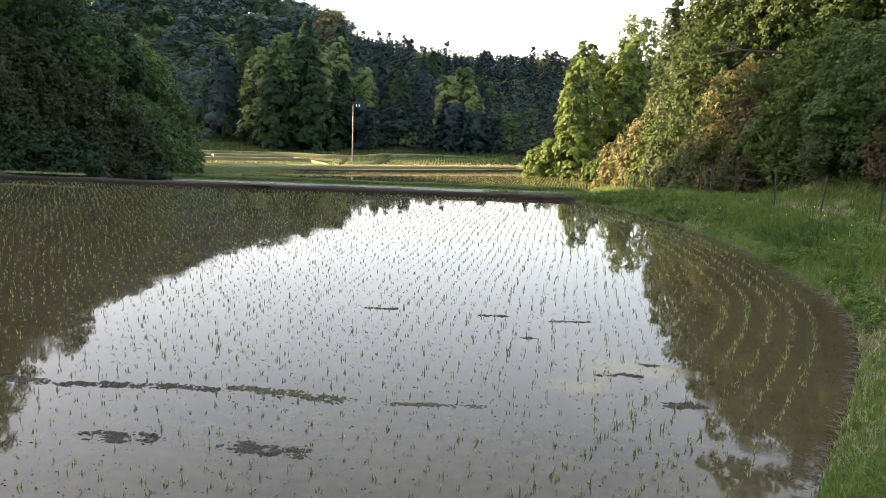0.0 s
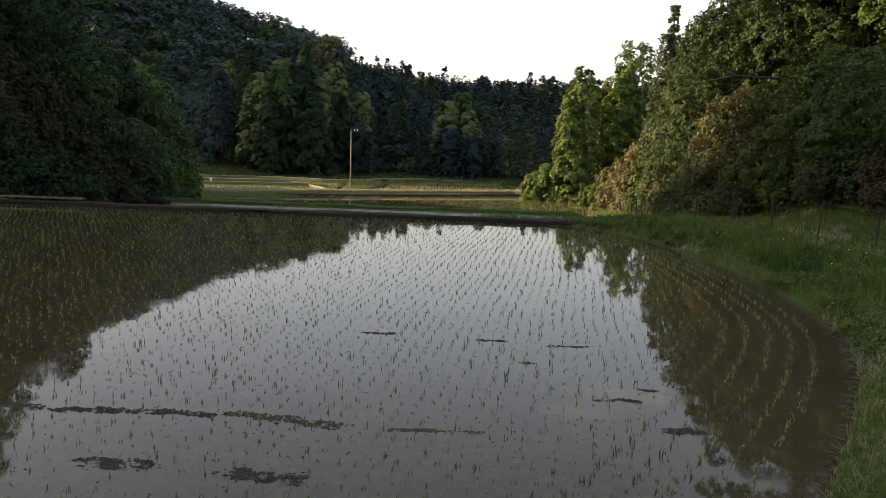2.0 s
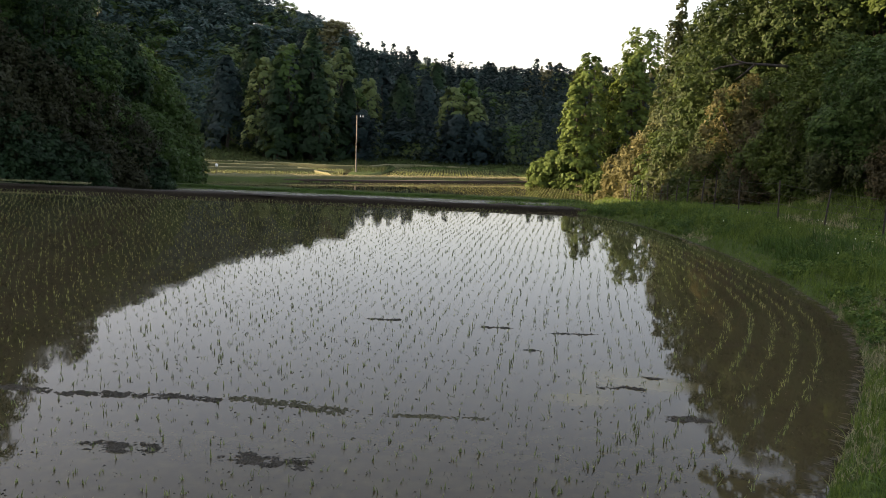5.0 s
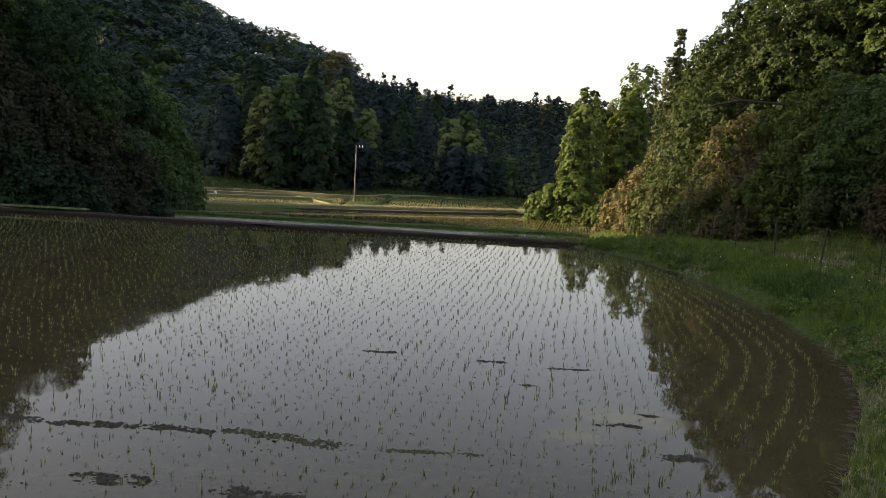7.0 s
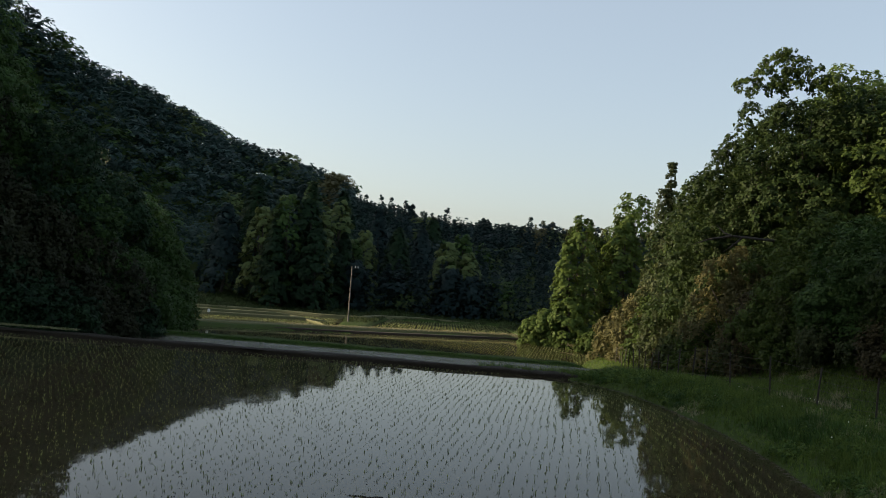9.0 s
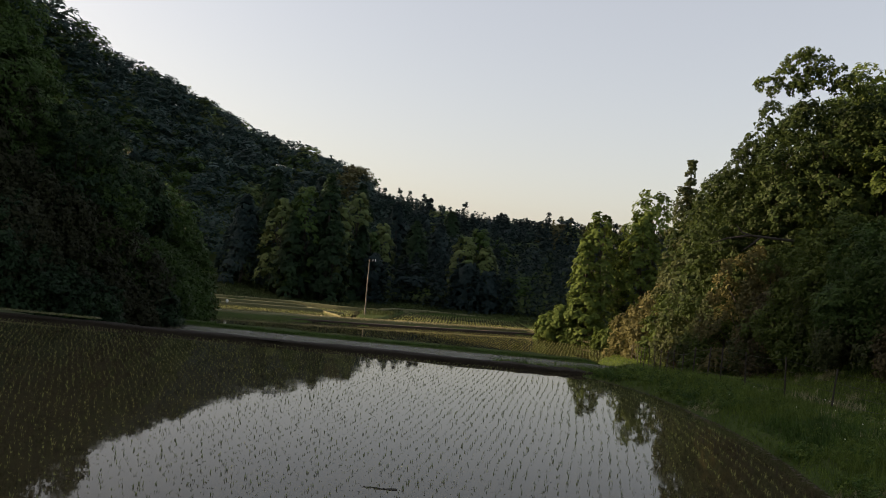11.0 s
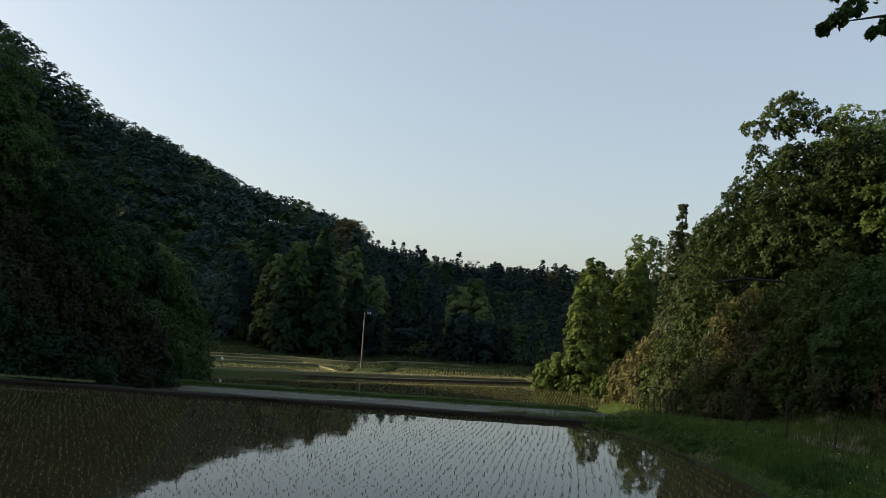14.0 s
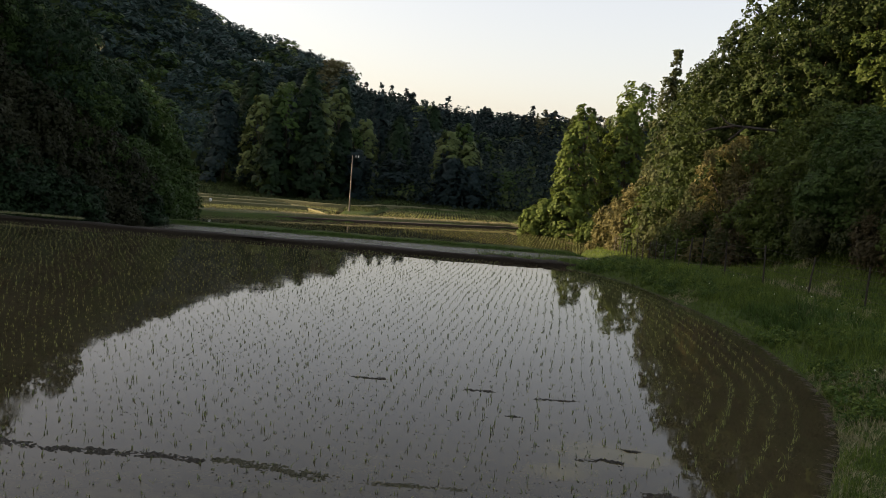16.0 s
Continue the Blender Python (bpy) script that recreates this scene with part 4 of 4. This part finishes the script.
# ---- mud and scum lying in the near paddy ----
def mud_streak(path, half, seed, mat=None, top=0.018, label="low ridge of wet mud and straw breaking the water", sink=0.32):
    """A low, lumpy ridge of mud along a line, of which only the ragged higher parts stand out of the water."""
    pts = rounded(path, 8)
    seg = np.concatenate([[0], np.cumsum(np.hypot(*np.diff(pts, axis=0).T))])
    n, m = (max(60, int(seg[-1] / 0.012)), 23) if seg[-1] < 8 else (1800, 9)
    s = np.linspace(0, seg[-1], n)
    line = np.column_stack([np.interp(s, seg, pts[:, 0]), np.interp(s, seg, pts[:, 1])])
    d = np.gradient(line, axis=0)
    nrm = np.stack([-d[:, 1], d[:, 0]], 1) / np.linalg.norm(d, axis=1)[:, None]
    ends = np.clip(np.minimum(s, seg[-1] - s) / 0.15, 0, 1)
    v = []
    for i in range(n):
        bend = 0.5 * half * noise.noise((s[i] * 1.3, seed * 3.7, 0.5))
        for k in range(m):
            o = 2 * k / (m - 1) - 1
            q = line[i] + nrm[i] * (o * half * 1.5 + bend)
            lumps = 0.8 * noise.noise((q[0] * 6, q[1] * 10, seed)) + 0.8 * noise.noise((q[0] * 24, q[1] * 34, seed + 5)) + 0.62 * noise.noise((q[0] * 70, q[1] * 90, seed + 9))
            v.append((q[0], q[1], top * (0.6 * ends[i] - 1.0 * o * o + 1.25 * lumps - sink)))
    idx = np.arange(n * m).reshape(n, m)
    f = np.stack([idx[:-1, :-1], idx[:-1, 1:], idx[1:, 1:], idx[1:, :-1]], -1).reshape(-1, 4)
    return tagged(mesh_ob("mud_streak", np.array(v), f, mat or STREAK), label, "mud", "mud streaks in the paddy", "stuff")


SCUM, nt, b = material("green_scum", 0.8)
n1 = noise_tex(nt, 60, 5, 0.75)
link(nt, ramp(nt, n1, [(0.3, (0.025, 0.024, 0.011)), (0.55, (0.06, 0.06, 0.026)), (0.8, (0.12, 0.118, 0.055))]), b.inputs["Base Color"])
bump(nt, b, n1, 1.0, 0.04)
STREAK, nt, b = material("mud_and_straw", 0.75)
n1 = noise_tex(nt, 55, 5, 0.75)
link(nt, ramp(nt, n1, [(0.3, (0.014, 0.012, 0.008)), (0.6, (0.04, 0.036, 0.024)), (0.85, (0.11, 0.10, 0.07))]), b.inputs["Base Color"])
bump(nt, b, n1, 1.0, 0.04)
shore_mud = [tuple(e) for e in EDGE[::2] if e[0] > 2.0 and e[1] < 29.5]
mud_streak(shore_mud, 0.13, 20, None, 0.014, "uneven rim of wet mud at the water line", 0.8)
mud_streak([(-30, 30.12), (-20, 30.2), (-10, 30.1), (-3, 30.0), (2, 29.9), (3.6, 29.75)], 0.05, 21, SCUM, 0.012, "pale line of scum along the foot of the bank")
mud_streak([(-5.4, 8.25), (-4.51, 8.2), (-3.75, 8.1), (-3.31, 8.14), (-2.56, 8.11), (-2.15, 8.09)], 0.07, 1)
mud_streak([(-2.15, 8.12), (-1.56, 8.03), (-1.2, 7.95), (-0.8, 7.85)], 0.1, 2, SCUM)
mud_streak([(-0.7, 7.83), (-0.1, 7.86), (0.5, 7.84)], 0.05, 3, SCUM, 0.01)
mud_streak([(-3.1, 6.8), (-2.7, 6.76), (-2.3, 6.75)], 0.1, 4)
mud_streak([(-1.85, 6.68), (-1.4, 6.6), (-1.0, 6.56)], 0.11, 5)
mud_streak([(-1.16, 11.93), (-0.85, 11.92), (-0.54, 11.93)], 0.04, 6)
mud_streak([(0.52, 11.68), (0.75, 11.68), (1.0, 11.7)], 0.04, 7)
mud_streak([(1.5, 11.48), (1.85, 11.48), (2.2, 11.54)], 0.04, 8)
mud_streak([(1.0, 10.5), (1.3, 10.5)], 0.04, 9)
mud_streak([(2.2, 8.0), (2.6, 8.1), (2.75, 8.0)], 0.09, 12)
mud_streak([(1.75, 9.0), (2.05, 9.05), (2.3, 9.0)], 0.05, 14)
mud_streak([(2.35, 9.5), (2.6, 9.45)], 0.05, 15)
mud_streak([(-5.6, 7.1), (-4.6, 6.2), (-4.0, 6.0)], 0.16, 13)

# stray bits of mud and straw lying on the water
n = 5500
x, y = gen.uniform(-6, 5, n), 4.5 + 9 * gen.uniform(0, 1, n) ** 1.3
k = outside(EDGE, x, y) < -0.3
x, y = x[k], y[k]
n = len(x)
a, r = gen.uniform(0, 6.28, n), 0.002 + 0.011 * gen.uniform(0, 1, n) ** 4
ring = np.arange(5) * 2 * np.pi / 5
v = np.zeros((n, 6, 3))
for j in range(5):
    w = r * gen.uniform(0.6, 1.3, n)
    lx, ly = np.cos(ring[j]) * w * 2.0, np.sin(ring[j]) * w
    v[:, j, 0], v[:, j, 1], v[:, j, 2] = x + lx * np.cos(a) - ly * np.sin(a), y + lx * np.sin(a) + ly * np.cos(a), -0.004
v[:, 5, 0], v[:, 5, 1], v[:, 5, 2] = x, y, 0.004 + r * 0.4
f = (np.arange(n)[:, None, None] * 6 + np.array([(j, (j + 1) % 5, 5) for j in range(5)])[None]).reshape(-1, 3)
tagged(mesh_ob("floating_debris", v.reshape(-1, 3), f, STREAK), "scattered bits of mud and straw on the water", "debris", kind="stuff")

# ---- pole, stake and fence ----
def pieces_ob(name, pieces, mat, parent, smooth=True):
    v, f = joined(pieces)
    return mesh_ob(name, v, f, mat, parent, smooth)


def box_bm(sx, sy, sz, at, bevel=0.01):
    bm = bmesh.new()
    bmesh.ops.create_cube(bm, size=1)
    for q in bm.verts:
        q.co = Vector((q.co.x * sx + at[0], q.co.y * sy + at[1], q.co.z * sz + at[2]))
    bmesh.ops.bevel(bm, geom=bm.edges[:], offset=bevel, segments=1, affect="EDGES")
    return bm


pole = new("utility_pole")
pole.location = (-12.45, 111.0, ground_z(-12.45, 111.0))
tagged(pole, "slim pale concrete utility pole with a small bracket", "pole")
top = 4.05 - pole.location.z
pieces_ob("shaft", [tube([(0, 0, -0.6), (-0.01, 0, top * 0.5), (-0.03, 0, top)], [0.095, 0.082, 0.066], 12)], CONCRETE, pole)
part("bracket", box_bm(0.85, 0.09, 0.09, (0.38, 0, top - 0.28)), STEEL, pole, "dull steel bracket arm")
for bx in (0.42, 0.76):
    bm = bmesh.new()
    bmesh.ops.create_cone(bm, cap_ends=True, segments=8, radius1=0.06, radius2=0.035, depth=0.3, matrix=Matrix.Translation((bx, 0, top - 0.1)))
    part("insulator", bm, WHITE, pole, "pale insulator")
for bz in (0.35, 0.5, 0.62):
    bm = bmesh.new()
    bmesh.ops.create_cone(bm, cap_ends=True, segments=10, radius1=0.112, radius2=0.112, depth=0.07, matrix=Matrix.Translation((-0.015, 0, top * bz)))
    part("band", bm, STEEL, pole)

stake = new("marker_stake")
stake.location = (-26.1, 93.2, LOW - 0.2)
tagged(stake, "thin stake with a white cap standing in the lower paddy", "stake")
pieces_ob("rod", [tube([(0, 0, 0), (0.02, 0, 0.7), (0.03, 0, 1.3)], [0.02, 0.02, 0.02], 6)], STEEL, stake)
bm = bmesh.new()
bmesh.ops.create_uvsphere(bm, u_segments=10, v_segments=7, radius=0.16, matrix=Matrix.Translation((0.03, 0, 1.4)) @ Matrix.Diagonal((1, 1, 1.35, 1)))
part("cap", bm, WHITE, stake, "white plastic cap")

FENCE = [(12.6, 15.2), (11.5, 17.7), (10.5, 20.0), (10.1, 22.3), (9.5, 23.9), (8.95, 25.6), (8.5, 26.6), (8.35, 27.5), (8.3, 29.0), (8.35, 30.6), (8.5, 32.3), (8.7, 34.2),
         (9.0, 36.5), (9.35, 39), (9.8, 42), (10.3, 45.5), (10.9, 49), (11.6, 53), (12.3, 57), (13.1, 62), (13.9, 67), (14.7, 72)]
fence = new("fence")
fence.location = (*FENCE[4], ground_z(*FENCE[4]))
tagged(fence, "low boar fence of dark steel rods and strung cords", "fence")
o = Vector(fence.location)
g = np.random.default_rng(5)
tops = []
for i, (x, y) in enumerate(FENCE):
    b0 = Vector((x, y, ground_z(x, y))) - o
    leanv = Vector((g.normal(0.03, 0.05), g.normal(0, 0.05), 0))
    hh = 1.14 * g.uniform(0.93, 1.06)
    pts = [b0 + Vector((0, 0, -0.25)), b0 + leanv * 0.5 + Vector((0, 0, hh * 0.5)), b0 + leanv + Vector((0, 0, hh))]
    pieces_ob("post", [tube(pts, [0.026, 0.025, 0.024], 7)], STEEL, fence)
    tops.append((b0, leanv, hh))
for level in (0.22, 0.45, 0.68, 0.93):
    line = []
    for (b0, l0, h0), (b1, l1, h1) in zip(tops, tops[1:]):
        p0, p1 = b0 + l0 * level + Vector((0, 0, h0 * level)), b1 + l1 * level + Vector((0, 0, h1 * level))
        for s in (0, 0.25, 0.5, 0.75):
            line.append(p0.lerp(p1, s) - Vector((0, 0, 0.12 * s * (1 - s) * (1 + 0.4 * g.uniform()))))
    line.append(p1)
    pieces_ob("cord", [tube(line, [0.004] * len(line), 5)], ROPE, fence)

# pale netting on thin stakes at the far corner of the lower paddy
CORNER = [(9.8, 106.4), (11.4, 105.4), (13.0, 104.4), (14.6, 103.0), (16.0, 101.4)]
netting = new("low_fence")
netting.location = (*CORNER[0], ground_z(*CORNER[0]))
tagged(netting, "low pale wire fence at the corner of the lower paddy", "fence")
o = Vector(netting.location)
feet = [Vector((x, y, ground_z(x, y))) - o for x, y in CORNER]
for b0 in feet:
    pieces_ob("stake", [tube([b0 + Vector((0, 0, -0.2)), b0 + Vector((0.01, 0, 0.6)), b0 + Vector((0.02, 0, 1.15))], [0.025, 0.025, 0.022], 6)], STEEL, netting)
for level in (0.35, 0.7, 1.05):
    pieces_ob("wire", [tube([b0 + Vector((0, 0, level)) for b0 in feet], [0.012] * len(feet), 5)], CONCRETE, netting)

# bare limbs showing under the oak
q = Vector(oak.location)
fork = Vector((11.9, 35.0, 5.95)) - q
pieces_ob("limb", [tube([Vector((-0.3, -0.3, 4.2)), Vector((13.5, 34.6, 5.85)) - q, fork], [0.09, 0.06, 0.045]), tube([fork, Vector((11.6, 35.1, 6.05)) - q, Vector((11.3, 35.2, 6.4)) - q], [0.06, 0.04, 0.015], 5),
                   tube([fork, Vector((11.0, 35.3, 5.75)) - q, Vector((10.45, 35.5, 5.5)) - q], [0.06, 0.04, 0.012], 5),
                   tube([Vector((12.3, 34.9, 5.9)) - q, Vector((11.9, 35.0, 5.5)) - q, Vector((11.6, 35.1, 5.25)) - q], [0.05, 0.035, 0.012], 5)], BARK, oak)

# a tall tree beside the road whose branch reaches over the bank
twigs = [(8.75, 20.1, 11.15, 0.3), (9.15, 20.0, 11.4, 0.42), (9.6, 20.0, 11.75, 0.5), (9.2, 20.2, 12.2, 0.42), (9.9, 19.9, 12.4, 0.5), (9.75, 19.7, 10.95, 0.26), (10.3, 19.9, 11.3, 0.4), (10.7, 19.7, 12.2, 0.6), (11.5, 19.5, 12.0, 0.7), (12.4, 19.3, 12.2, 0.9)]
roadside = broadleaf("tall leafy tree leaning a branch out over the bank", 16.5, 18.5, 14, 7.5, "green", 501, low=0.35, size=0.1, group="woods along the fence", extra=twigs)
pieces_ob("branch", [tube([(0.1, 0, 8.4 - roadside.location.z), (-3.5, 0.7, 11.2 - roadside.location.z), (-6.2, 1.3, 11.5 - roadside.location.z), (-7.6, 1.6, 11.3 - roadside.location.z)], [0.14, 0.08, 0.04, 0.012], 6)], BARK, roadside)
